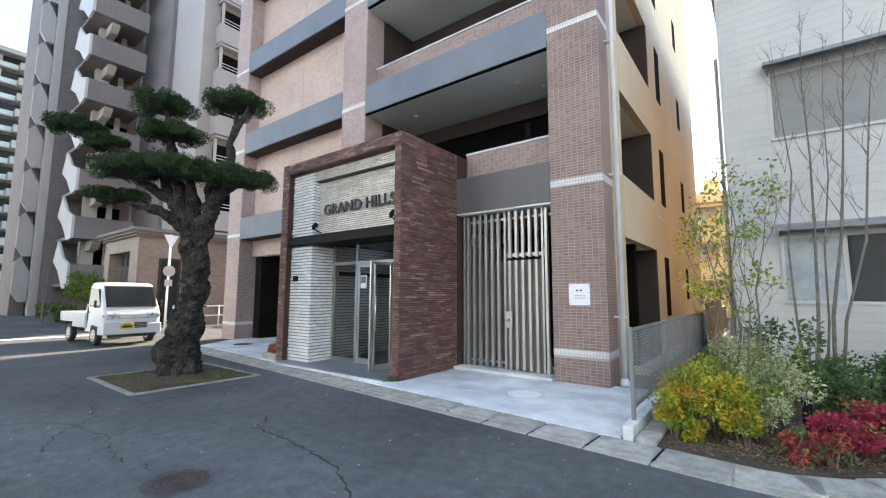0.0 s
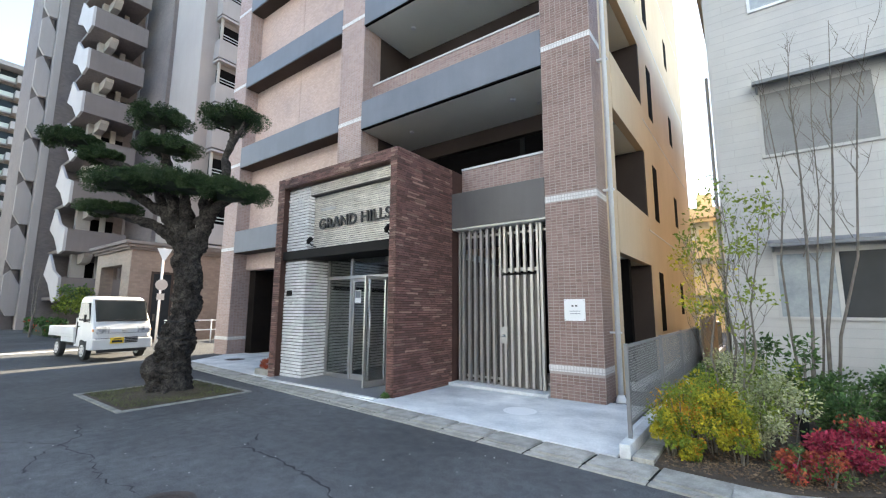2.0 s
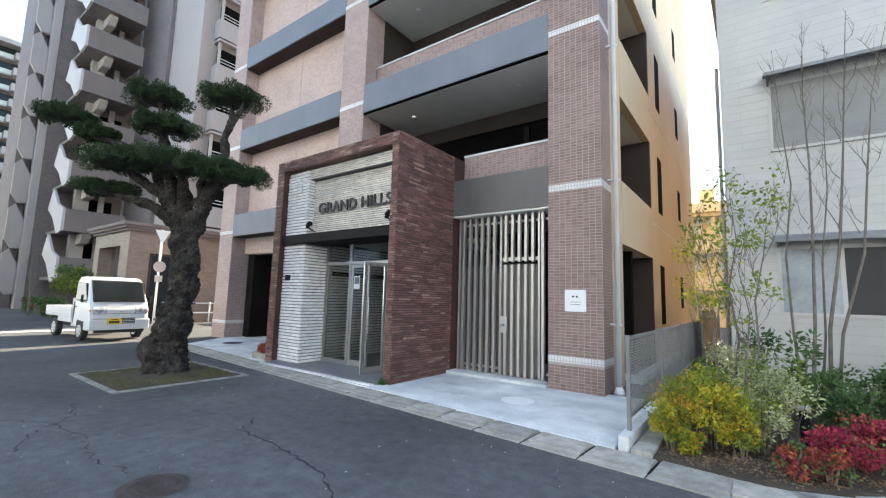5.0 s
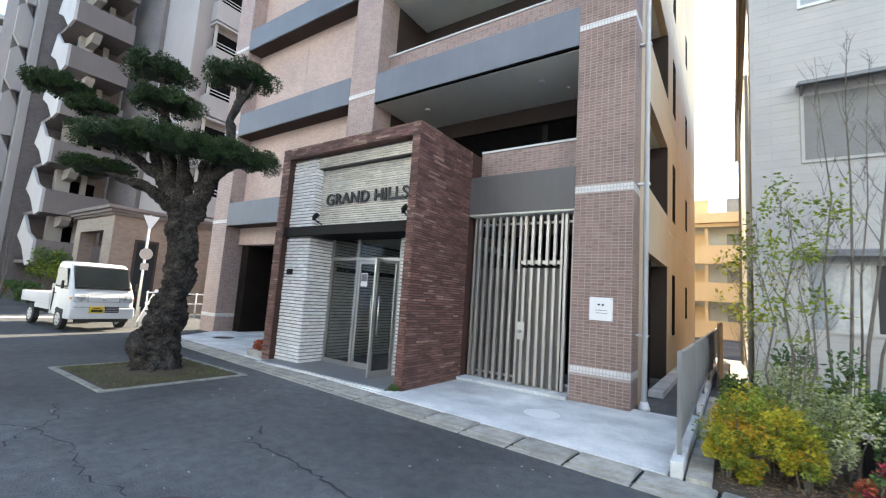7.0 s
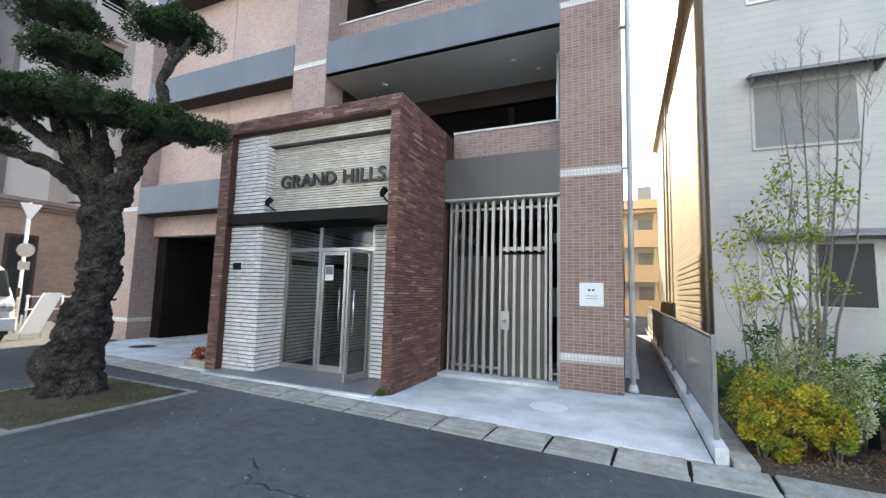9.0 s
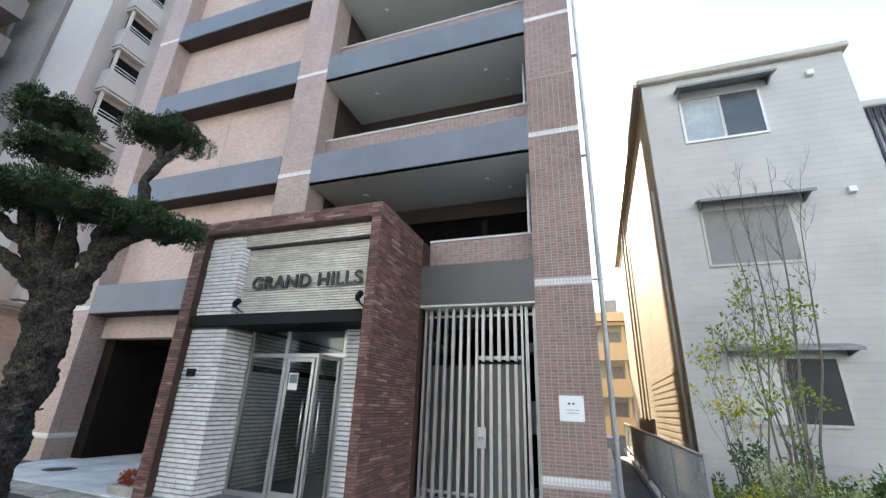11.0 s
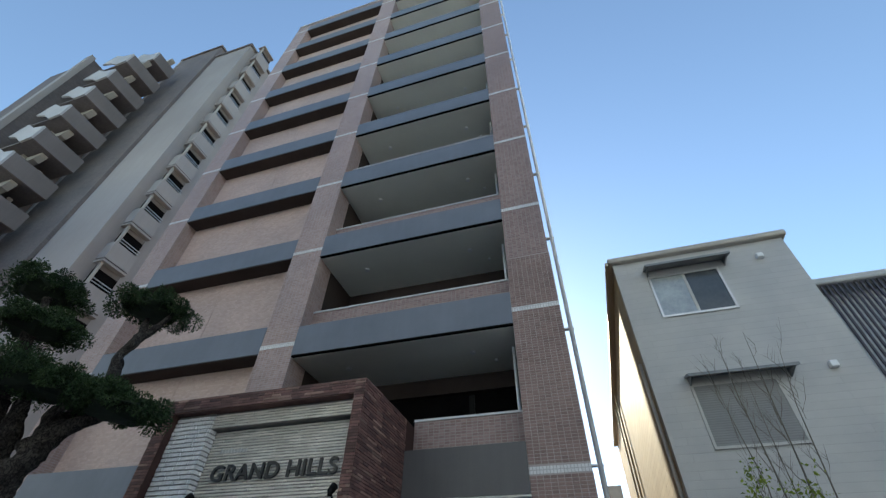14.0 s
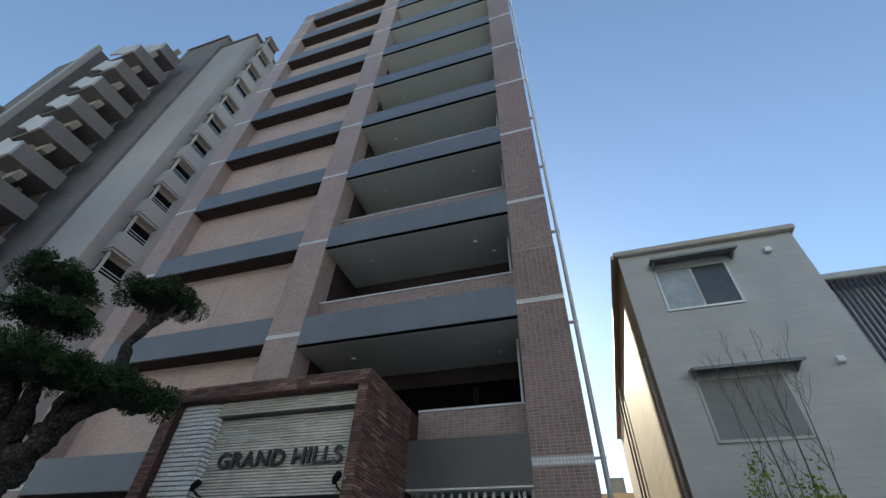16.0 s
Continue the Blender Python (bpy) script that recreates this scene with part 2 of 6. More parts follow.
# ---- mesh helpers ----
def box(bm, x0, y0, z0, x1, y1, z1):
    v = [bm.verts.new(c) for c in ((x0, y0, z0), (x1, y0, z0), (x1, y1, z0), (x0, y1, z0), (x0, y0, z1), (x1, y0, z1), (x1, y1, z1), (x0, y1, z1))]
    for q in ((0, 3, 2, 1), (4, 5, 6, 7), (0, 1, 5, 4), (1, 2, 6, 5), (2, 3, 7, 6), (3, 0, 4, 7)):
        bm.faces.new([v[i] for i in q])
    return v


def prism(bm, outline, a0, a1, axis):
    """A closed outline of pairs drawn out along an axis: x takes (y, z), y takes (x, z), z takes (x, y)."""
    put = {"x": lambda p, a: (a, p[0], p[1]), "y": lambda p, a: (p[0], a, p[1]), "z": lambda p, a: (p[0], p[1], a)}[axis]
    lo = [bm.verts.new(put(p, a0)) for p in outline]
    hi = [bm.verts.new(put(p, a1)) for p in outline]
    faces = [bm.faces.new(lo), bm.faces.new(hi[::-1])]
    n = len(outline)
    for i in range(n):
        faces.append(bm.faces.new((lo[i], hi[i], hi[(i + 1) % n], lo[(i + 1) % n])))
    bmesh.ops.recalc_face_normals(bm, faces=faces)


def tube(bm, points, radii, sides=8, cap=True):
    """A round bar along points, with a radius at each."""
    rings = []
    pts = [Vector(p) for p in points]
    for i, p in enumerate(pts):
        way = (pts[min(i + 1, len(pts) - 1)] - pts[max(i - 1, 0)]).normalized()
        side = way.cross(Vector((0, 0, 1)) if abs(way.z) < 0.9 else Vector((1, 0, 0))).normalized()
        up = side.cross(way)
        r = radii[i] if isinstance(radii, (list, tuple)) else radii
        rings.append([bm.verts.new(p + (side * math.cos(k * math.tau / sides) + up * math.sin(k * math.tau / sides)) * r) for k in range(sides)])
    for a, b in zip(rings, rings[1:]):
        for k in range(sides):
            bm.faces.new((a[k], a[(k + 1) % sides], b[(k + 1) % sides], b[k]))
    if cap:
        bm.faces.new(rings[0][::-1])
        bm.faces.new(rings[-1])


def metric_uv(bm):
    uv = bm.loops.layers.uv.verify()
    bm.normal_update()
    for f in bm.faces:
        n = f.normal
        for lp in f.loops:
            c = lp.vert.co
            if abs(n.z) > 0.7:
                lp[uv].uv = (c.x, c.y)
            elif abs(n.x) > abs(n.y):
                lp[uv].uv = (c.y, c.z)
            else:
                lp[uv].uv = (c.x, c.z)


def part(name, bm, mat, parent=None, label="", bevel=0.0, smooth=False):
    metric_uv(bm)
    me = bpy.data.meshes.new(name)
    bm.to_mesh(me)
    bm.free()
    me.materials.append(mat)
    if smooth:
        for poly in me.polygons:
            poly.use_smooth = True
    ob = new(name, me)
    if parent is not None:
        ob.parent = parent
    if label:
        tagged(ob, label)
    if bevel:
        md = ob.modifiers.new("bevel", "BEVEL")
        md.width, md.segments, md.limit_method = bevel, 2, "ANGLE"
    return ob


def boxes(name, mat, parent, *dims, label="", bevel=0.0):
    bm = bmesh.new()
    for d in dims:
        box(bm, *d)
    return part(name, bm, mat, parent, label, bevel)


def thing(name, label, category, group="", kind=""):
    return tagged(new(name), label, category, group, kind)


def setting(ob, label="", category=""):
    return tagged(ob, label, category, "", "structure")


# ---- the ground ----
bm = bmesh.new()
box(bm, -900, -700, -0.5, 700, 1100, 0.0)
setting(part("ground", bm, M_ASPHALT), "dark grey worn asphalt with pale grit and cracks", "ground")

# ---- the apartment building ----
F, BASE, STOREY, TOP = 7.06, 0.52, 2.88, 30.35
PX0, PX1 = -2.76, -1.86
QX0, QX1 = -8.50, -7.60
RX0, RX1 = -14.35, -13.52
FLOORS = 10
apartment = thing("apartment_building", "ten-storey apartment building with brown tiled pillars and blue-grey beams", "building")


def pillar(x0, x1, depth, label, mat=M_PINKPALE):
    p = boxes("pillar", mat, apartment, (x0, F, 0.0, x1, F + depth, TOP - 0.25), label=label)
    for k in range(FLOORS + 1):
        z = BASE + STOREY * k
        boxes("white_band", M_BAND, p, (x0 - 0.006, F - 0.008, z - 0.05, x1 + 0.006, F + depth, z + 0.05))
    return p


pillar_p = pillar(PX0, PX1, 0.55, "brown-pink tiled corner pillar with white bands", M_PINKFAR)
pillar_q = pillar(QX0, QX1, 0.6, "brown-pink tiled pillar with white bands")
pillar_r = pillar(RX0, RX1, 0.6, "brown-pink tiled pillar with white bands")
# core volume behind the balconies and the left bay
boxes("core_wall", M_DARKWALL, apartment, (QX1 - 0.02, 9.02, 3.0, PX1 - 0.25, 9.22, TOP - 0.3), label="brown balcony back wall darkened for shade")
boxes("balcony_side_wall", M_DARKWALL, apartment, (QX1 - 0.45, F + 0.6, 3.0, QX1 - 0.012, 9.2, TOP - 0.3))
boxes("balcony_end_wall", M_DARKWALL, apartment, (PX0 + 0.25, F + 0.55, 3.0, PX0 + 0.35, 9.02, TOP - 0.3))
boxes("roof_parapet", M_PINKFAR, apartment, (RX0, F + 0.01, TOP - 0.75, PX1, F + 0.5, TOP - 0.06), label="tiled roof parapet")
boxes("coping", M_BAND, apartment, (RX0 - 0.04, F - 0.04, TOP - 0.06, PX1 + 0.04, F + 0.55, TOP))
boxes("roof", M_SOFFIT, apartment, (RX0 + 0.1, F + 0.5, TOP - 0.5, PX1 - 0.05, 20.0, TOP - 0.3))

for k in range(FLOORS):
    zb = 3.10 + STOREY * k
    last = k == FLOORS - 1
    mat_beam = M_GATEBEAM if k == 0 else M_BEAM
    if k:
        boxes("beam", M_BEAM, apartment, (QX1 + 0.002, F - 0.02, zb, PX0 - 0.002, F + 0.2, zb + 0.72), label="blue-grey balcony beam")
        # Black strip colours in the shaded line between beam and soffit.
        boxes("beam_underside", M_BLACK, apartment, (QX1 + 0.002, F - 0.012, zb - 0.03, PX0 - 0.002, F + 0.055, zb - 0.001))
    boxes("parapet", M_PINKFAR, apartment, (QX1 + 0.002 if k else -4.77, F + 0.36, zb + 0.2, PX0 - 0.002, F + 0.5, zb + 1.32), label="low tiled balcony parapet")
    boxes("parapet_coping", M_SILLPALE, apartment, (QX1 + 0.002 if k else -4.77, F + 0.34, zb + 1.322, PX0 - 0.002, F + 0.52, zb + 1.36))
    # slab and soffit
    if k:
        boxes("soffit", M_SOFFIT, apartment, (QX1 - 0.01, F + 0.06, zb - 0.035, PX0 + 0.3, 9.02, zb + 0.2), label="pale balcony soffit")
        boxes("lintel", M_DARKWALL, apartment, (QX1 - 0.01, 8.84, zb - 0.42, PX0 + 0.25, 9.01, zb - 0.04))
        for lx, ly in ((-6.6, 7.85), (-3.75, 7.85), (-3.35, 8.3)):
            bm = bmesh.new()
            tube(bm, [(lx, ly, zb - 0.034), (lx, ly, zb - 0.075)], 0.06 if ly < 8 else 0.04, 14)
            part("downlight", bm, M_WHITE, apartment)
    bm = bmesh.new()
    tube(bm, [(PX0 - 0.15, 7.88, zb + 0.2), (PX0 - 0.15, 7.88, zb + STOREY - 0.04)], 0.032, 10)
    part("drain_pipe", bm, M_PIPE, apartment, "pale grey drain pipe", smooth=True)
    # Matte black across windows and wall paints in the balcony's shade.
    boxes("shaded_window_band", M_BLACK, apartment, (-7.55, 8.96, zb + 0.75, -5.3, 9.018, zb + 2.44))
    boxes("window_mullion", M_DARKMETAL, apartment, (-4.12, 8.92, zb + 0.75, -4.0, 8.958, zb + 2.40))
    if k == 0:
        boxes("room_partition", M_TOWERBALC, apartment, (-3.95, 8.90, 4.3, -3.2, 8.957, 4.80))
    boxes("shaded_window_band", M_BLACK, apartment, (-5.298, 8.96, zb + 0.75, -2.55, 9.018, zb + 2.44))
    # left bay
    zl = 3.26 + STOREY * k
    boxes("beam", M_BEAM, apartment, (RX1 + 0.002, F - 0.01, zl, QX0 - 0.002, F + 0.5, zl + 0.70), label="blue-grey beam")
    # Dark brown sheet paints the shade on the beam's underside.
    boxes("beam_underside", M_DARKWALL, apartment, (RX1 + 0.002, F + 0.02, zl - 0.02, QX0 - 0.002, F + 0.5, zl - 0.001))
    if not last:
        boxes("infill_wall", M_INFILL, apartment, (RX1 + 0.002, F + 0.45, zl + 0.70, -11.0, F + 0.75, zl + STOREY - 0.02), label="salmon tiled infill wall")
        boxes("infill_wall", M_INFILL, apartment, (-10.985, F + 0.45, zl + 0.70, QX0 - 0.002, F + 0.75, zl + STOREY - 0.02), label="salmon tiled infill wall")
# a black sheet fills the top bay openings in place of their shade
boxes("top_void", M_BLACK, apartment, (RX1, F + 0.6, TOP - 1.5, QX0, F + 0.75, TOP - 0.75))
# ground storey of the left bay with its driveway
boxes("driveway_lintel", M_INFILL, apartment, (RX1 + 0.002, F + 0.45, 2.72, QX0 + 0.4, F + 0.75, 3.238))
boxes("driveway_side", M_DRIVESHADE, apartment, (RX1 - 0.3, F + 0.6, 0.0, RX1 + 0.35, 12.0, 2.715))
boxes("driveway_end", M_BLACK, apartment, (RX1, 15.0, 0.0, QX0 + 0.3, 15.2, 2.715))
boxes("driveway_ceiling", M_DRIVESHADE, apartment, (RX1, F + 0.76, 2.72, QX0 + 0.3, 15.2, 2.9))
boxes("driveway_inner_wall", M_DRIVESHADE, apartment, (QX0 + 0.02, F + 0.6, 0.0, QX0 + 0.3, 15.0, 2.715))
boxes("west_wall", M_PINKFAR, apartment, (RX0 + 0.02, F + 0.6, 0.0, RX0 + 0.3, 20.0, TOP - 0.3))
boxes("north_wall", M_SIDE, apartment, (RX0 + 0.3, 19.8, 0.0, PX1 - 0.3, 20.0, TOP - 0.3))
# the side towards the passage: open balconies, then plain wall
for k in range(FLOORS):
    z0 = STOREY * k
    boxes("side_parapet", M_SIDE, apartment, (PX1 - 0.16, 8.40, z0 + 2.55, PX1, 11.3, z0 + 3.75), label="cream side balcony parapet")
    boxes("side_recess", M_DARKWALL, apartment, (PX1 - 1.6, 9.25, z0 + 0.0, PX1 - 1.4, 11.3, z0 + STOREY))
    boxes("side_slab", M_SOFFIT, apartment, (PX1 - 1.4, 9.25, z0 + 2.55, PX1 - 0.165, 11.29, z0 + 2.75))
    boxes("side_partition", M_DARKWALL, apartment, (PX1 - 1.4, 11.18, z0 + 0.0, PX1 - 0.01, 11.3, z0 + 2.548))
    boxes("side_window", M_BLACK, apartment, (PX1 - 0.05, 12.2, z0 + 0.95, PX1 + 0.012, 12.75, z0 + 2.45))
    boxes("side_window", M_BLACK, apartment, (PX1 - 0.05, 15.8, z0 + 1.35, PX1 + 0.012, 16.3, z0 + 2.35))
    boxes("side_band", M_BAND, apartment, (PX1 - 0.05, 11.32, z0 + 3.40, PX1 + 0.006, 20.0, z0 + 3.44))
boxes("side_wall", M_SIDE, apartment, (PX1 - 0.24, 7.612, 0.0, PX1 - 0.01, 8.398, TOP - 0.3), label="cream rendered side wall")
# Dark sheet in place of the shaded opening next to the parapets.
boxes("side_back", M_DARKWALL, apartment, (PX1 - 0.4, 8.40, 0.0, PX1 - 0.3, 9.248, TOP - 0.3))
boxes("side_wall", M_SIDE, apartment, (PX1 - 0.3, 11.302, 0.0, PX1, 20.0, TOP - 0.3), label="cream rendered side wall")
# white downpipe with brackets
bm = bmesh.new()
tube(bm, [(PX1 + 0.13, 7.42, 0.0), (PX1 + 0.13, 7.42, TOP - 0.4)], 0.041, 12)
pipe = part("downpipe", bm, M_PIPE, apartment, "pale grey downpipe", smooth=True)
bm = bmesh.new()
tube(bm, [(PX1 + 0.13, 7.42, 0.02), (PX1 + 0.13, 7.42, 0.06), (PX1 + 0.13, 7.42, 0.14)], [0.085, 0.08, 0.05], 14)
part("shoe", bm, M_PIPE, pipe, smooth=True)
for k in range(12):
    boxes("bracket", M_PIPE, pipe, (PX1, 7.395, 1.1 + 2.4 * k, PX1 + 0.182, 7.478, 1.128 + 2.4 * k))
boxes("beam", M_GATEBEAM, apartment, (-4.77, F - 0.02, 3.10, PX0 - 0.002, F + 0.5, 3.82), label="brown-grey beam over the gate")
boxes("beam_underside", M_SOFFIT, apartment, (-4.77, F - 0.0, 3.07, PX0 - 0.002, F + 0.5, 3.099))
# Black wall stands for the unlit space behind the gate bars.
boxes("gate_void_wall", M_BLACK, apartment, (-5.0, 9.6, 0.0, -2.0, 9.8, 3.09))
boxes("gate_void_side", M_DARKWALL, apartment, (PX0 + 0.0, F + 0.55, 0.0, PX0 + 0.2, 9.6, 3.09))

# ---- the entrance portal ----
portal = thing("entrance_portal", "red-brown stone-clad entrance portal with white tiled columns", "entrance")
OX0, OX1, IX0, IX1, PF, PT, PB = -8.42, -4.789, -8.185, -4.94, 5.40, 4.35, 7.06
leg_left = boxes("leg", M_STONEGAP, portal, (OX0, PF, 0.0, IX0, PB + 0.4, PT), label="red-brown stone-clad portal wall")
leg_right = boxes("leg", M_STONEGAP, portal, (IX1, PF, 0.0, OX1, PB + 0.4, PT), label="red-brown stone-clad portal wall")
stone_lintel = boxes("lintel", M_STONEGAP, portal, (IX0, PF, PT - 0.22, IX1, PB + 0.4, PT), label="red-brown stone-clad lintel")
column = boxes("column", M_WHITEGAP, portal, (IX0, 5.55, 0.03, -7.48, 6.105, PT - 0.225), label="white split-face tiled column")
sign_wall = boxes("sign_wall", M_WHITEGAP, portal, (-7.479, 5.70, 2.72, IX1, 6.0, 3.88), label="beige ribbed tile sign wall")
boxes("lintel_underside", M_STONE, portal, (IX0 + 0.004, PF + 0.002, PT - 0.2245, IX1 - 0.004, 5.9, PT - 0.2202))
sign_lintel = boxes("sign_lintel", M_WHITEGAP, portal, (-7.479, 5.57, 3.882, IX1, 6.0, PT - 0.225), label="beige ribbed tile lintel")
boxes("dark_beam", M_DARKMETAL, portal, (IX0, 5.44, 2.52, IX1, 6.2, 2.70), label="dark metal canopy beam")
boxes("porch_ceiling", M_SOFFIT, portal, (-7.45, 6.2, 2.60, IX1, 7.4, 2.7))

# ---- the neighbour ----
neighbour = thing("neighbour_house", "three-storey house with pale grey siding and awnings", "house")
NX0, NX1, NY, NT = -0.29, 3.64, 9.6, 8.92
boxes("front_wall", M_SIDING, neighbour, (NX0, NY, 0.0, NX1, NY + 0.2, NT), label="pale grey siding wall")
boxes("side_wall", M_SIDINGSUN, neighbour, (NX0, NY + 0.201, 0.0, NX0 + 0.2, 24.0, NT), label="siding wall with warm sunlight in its colour")
boxes("side_wall", M_SIDING, neighbour, (NX1 - 0.2, NY + 0.201, 0.0, NX1, 24.0, NT))
boxes("roof", M_EAVES, neighbour, (NX0 - 0.12, NY - 0.15, NT, NX1 + 0.1, 24.2, NT + 0.16), label="warm grey metal roof edge", bevel=0.05)

# ---- the grey tower ----
TP = 3.03
tower = thing("apartment_tower", "tall grey tiled apartment tower with zigzag balconies", "building")
boxes("wall", M_TOWER, tower, (-36.9, 10.7, 0, -31.6, 20.0, 48.6), label="grey tiled fin wall")
boxes("fin_edge", M_TOWERPALE, tower, (-37.05, 10.62, 0, -36.75, 10.698, 48.6), label="pale fin edge")
boxes("wall", M_TOWERPALE, tower, (-31.599, 10.95, 0, -27.2, 20.0, 46.4), label="pale rendered wall")
boxes("roof_coping", M_TOWERBALC, tower, (-31.59, 10.8, 46.401, -27.0, 20.0, 46.65))
boxes("roof_coping", M_TOWERBALC, tower, (-37.05, 10.55, 48.601, -31.45, 20.0, 48.85))
boxes("wall", M_TOWERDARK, tower, (-44.0, 6.36, 0, -38.5, 20.0, 40.2), label="dark grey tiled wall")
boxes("corner_strip", M_TOWERPALE, tower, (-39.1, 5.95, 0, -38.4, 6.358, 40.4), label="pale vertical corner strip")
boxes("wall", M_TOWERDARK, tower, (-44.0, 5.2, 0, -39.6, 5.948, 29.6), label="dark grey tiled wall")
M_PANEL = surface("pale_panel_render", (0.42, 0.40, 0.40), (0.51, 0.49, 0.485), 0.8, 0.4, 25, 0.1)
M_TOWERCREAM = surface("cream_tower_render", (0.36, 0.325, 0.29), (0.45, 0.41, 0.37), 0.8, 0.4, 25, 0.1)
# the lightning-shaped end plate: depth behind the front, height over its front corner
PANEL = [(0, 0), (1.45, 0.42), (3.0, 1.6), (3.9, 0.3), (2.4, -0.4), (1.0, -1.55), (0.0, -1.4)]


def end_panel(x, y, z, s=1.0, mat=M_PANEL):
    """The pale zigzag plate that closes a balcony's end."""
    bm = bmesh.new()
    prism(bm, [(x - d * s, z + up * s) for d, up in PANEL], y - 0.14, y, "y")
    part("end_panel", bm, mat, tower, "pale zigzag balcony end panel")


def tower_balcony(x, y0, y1, z):
    boxes("balcony_front", M_TOWERBALC, tower, (x - 0.15, y0 + 0.002, z - 1.4, x, y1, z), label="grey balcony front")
    # Darker slab tone stands for the shade beneath each balcony.
    boxes("balcony_slab", M_TOWERDARK, tower, (x - 4.4, y0 + 0.002, z - 1.4, x - 0.151, y1, z - 1.2))
    end_panel(x - 0.002, y0, z)
    boxes("partition", M_TOWERCREAM, tower, (x - 2.4, y0 + 0.75, z - 1.199, x - 1.9, y0 + 1.5, z + 1.629))
    bm = bmesh.new()
    prism(bm, [(x - 1.899, z + 0.95), (x - 0.9, z + 1.05), (x - 0.5, z + 1.40), (x - 0.5, z + 1.628), (x - 1.899, z + 1.628)], y0 + 1.05, y0 + 1.5, "y")
    part("bracket", bm, M_TOWERCREAM, tower)
    boxes("door_post", M_TOWERCREAM, tower, (x - 2.4, y1 - 0.95, z - 1.199, x - 2.2, y1 - 0.65, z + 1.629))
    # Black sheet stands for the shaded depth of the recess.
    boxes("shaded_recess", M_BLACK, tower, (x - 2.9, y0 + 1.55, z - 1.199, x - 2.8, y1 - 0.05, z + 1.2))
    boxes("door_head", M_TOWERBALC, tower, (x - 2.9, y0 + 1.55, z + 1.201, x - 2.78, y1 - 0.05, z + 1.629))


for k in range(13):
    tower_balcony(-34.0, 7.0, 10.05, 3.3 + TP * k)
# the narrower balcony of the top storey
tower_balcony(-34.0, 8.15, 10.05, 3.3 + TP * 13)
for k in range(9):
    # the next stack, seen nearly edge-on beyond the corner strip
    z = 2.4 + TP * k
    bm = bmesh.new()
    prism(bm, [(5.93, z + 0.5), (5.45, z + 1.45), (5.16, z + 1.1), (5.16, z - 0.9), (5.50, z - 1.5), (5.93, z - 1.5)], -39.25, -38.95, "x")
    part("end_panel", bm, M_TOWERPALE, tower, "pale zigzag balcony end panel")
for k in range(15):
    # windows towards the passage, each over its projecting pale box
    zw = 0.55 + TP * (k + 1)
    w = boxes("window_bay", M_TOWERPALE, tower, (-27.199, 11.70, zw - 1.25, -26.45, 13.3, zw), label="pale window bay")
    boxes("hood", M_TOWERPALE, w, (-27.199, 11.70, zw + 1.52, -26.40, 13.3, zw + 1.66))
    boxes("jamb", M_TOWERCREAM, w, (-26.75, 11.80, zw + 0.001, -26.6, 11.94, zw + 1.519))
    boxes("blind", M_TOWERBALC, w, (-27.199, 11.95, zw + 1.2, -26.80, 13.3, zw + 1.519))
    boxes("window_glass", M_BLACK, w, (-27.199, 11.95, zw + 0.001, -26.82, 13.3, zw + 1.199))
    for zr in (0.22, 0.42):
        boxes("rail", M_ALU, w, (-26.60, 11.95, zw + zr, -26.56, 13.3, zw + zr + 0.04))

# ---- the far tower ----
far_tower = thing("far_apartment_block", "distant pale apartment block with rows of balconies", "building")
boxes("wall", M_TOWER, far_tower, (-120.0, -20.0, 0, -106.5, 15.8, 44.0))
for k in range(15):
    z = 2.9 * k + 2.0
    boxes("balcony", M_TOWERPALE, far_tower, (-106.45, 11.6, z - 1.0, -104.2, 15.6, z + 0.35), label="pale balcony")
    boxes("glass_balcony", M_FARPALE, far_tower, (-106.45, -20.0, z - 0.75, -105.4, 11.5, z + 0.05), label="pale green glazed balcony")
    boxes("slab", M_TOWERPALE, far_tower, (-106.45, -20.0, z - 1.0, -105.2, 11.5, z - 0.76))
    boxes("window", M_DGLASS, far_tower, (-106.49, 5.0, z + 0.1, -106.3, 15.0, z + 1.6))
    for y in (6.5, 9.0, 13.5):
        boxes("pillar", M_TOWERPALE, far_tower, (-106.48, y, z + 0.051, -106.0, y + 0.5, z + 1.88))
boxes("roof_slab", M_TOWERPALE, far_tower, (-120.0, -20.2, 44.001, -103.9, 16.0, 44.8))

# ---- the gatehouse ----
gatehouse = thing("gatehouse", "brown tiled entrance pavilion with a stepped cornice", "pavilion")
GX, GY, GH = -21.2, 6.59, 3.95
boxes("wall", M_GATEHOUSE, gatehouse, (GX - 0.4, GY + 0.001, 0, GX, 10.6, GH), label="brown tiled wall")
boxes("pier", M_GATEHOUSE, gatehouse, (GX - 1.0, GY, 0, GX - 0.401, GY + 0.5, 3.35), label="brown tiled pier")
boxes("pier", M_GATEHOUSE, gatehouse, (GX - 4.5, GY, 0, GX - 3.8, GY + 0.5, 3.35), label="brown tiled pier")
boxes("beam", M_GATEHOUSE, gatehouse, (GX - 4.5, GY + 0.002, 3.351, GX - 0.401, GY + 0.5, GH))
boxes("back_wall", M_DARKWALL, gatehouse, (GX - 4.5, 9.2, 0, GX - 0.41, 9.4, GH - 0.05))
boxes("cornice", M_TOWERBALC, gatehouse, (GX - 4.6, GY - 0.12, GH + 0.002, GX + 0.12, 10.6, GH + 0.10), label="grey stepped cornice")
boxes("cornice", M_TOWERBALC, gatehouse, (GX - 4.7, GY - 0.22, GH + 0.102, GX + 0.22, 10.6, GH + 0.22), label="grey stepped cornice")
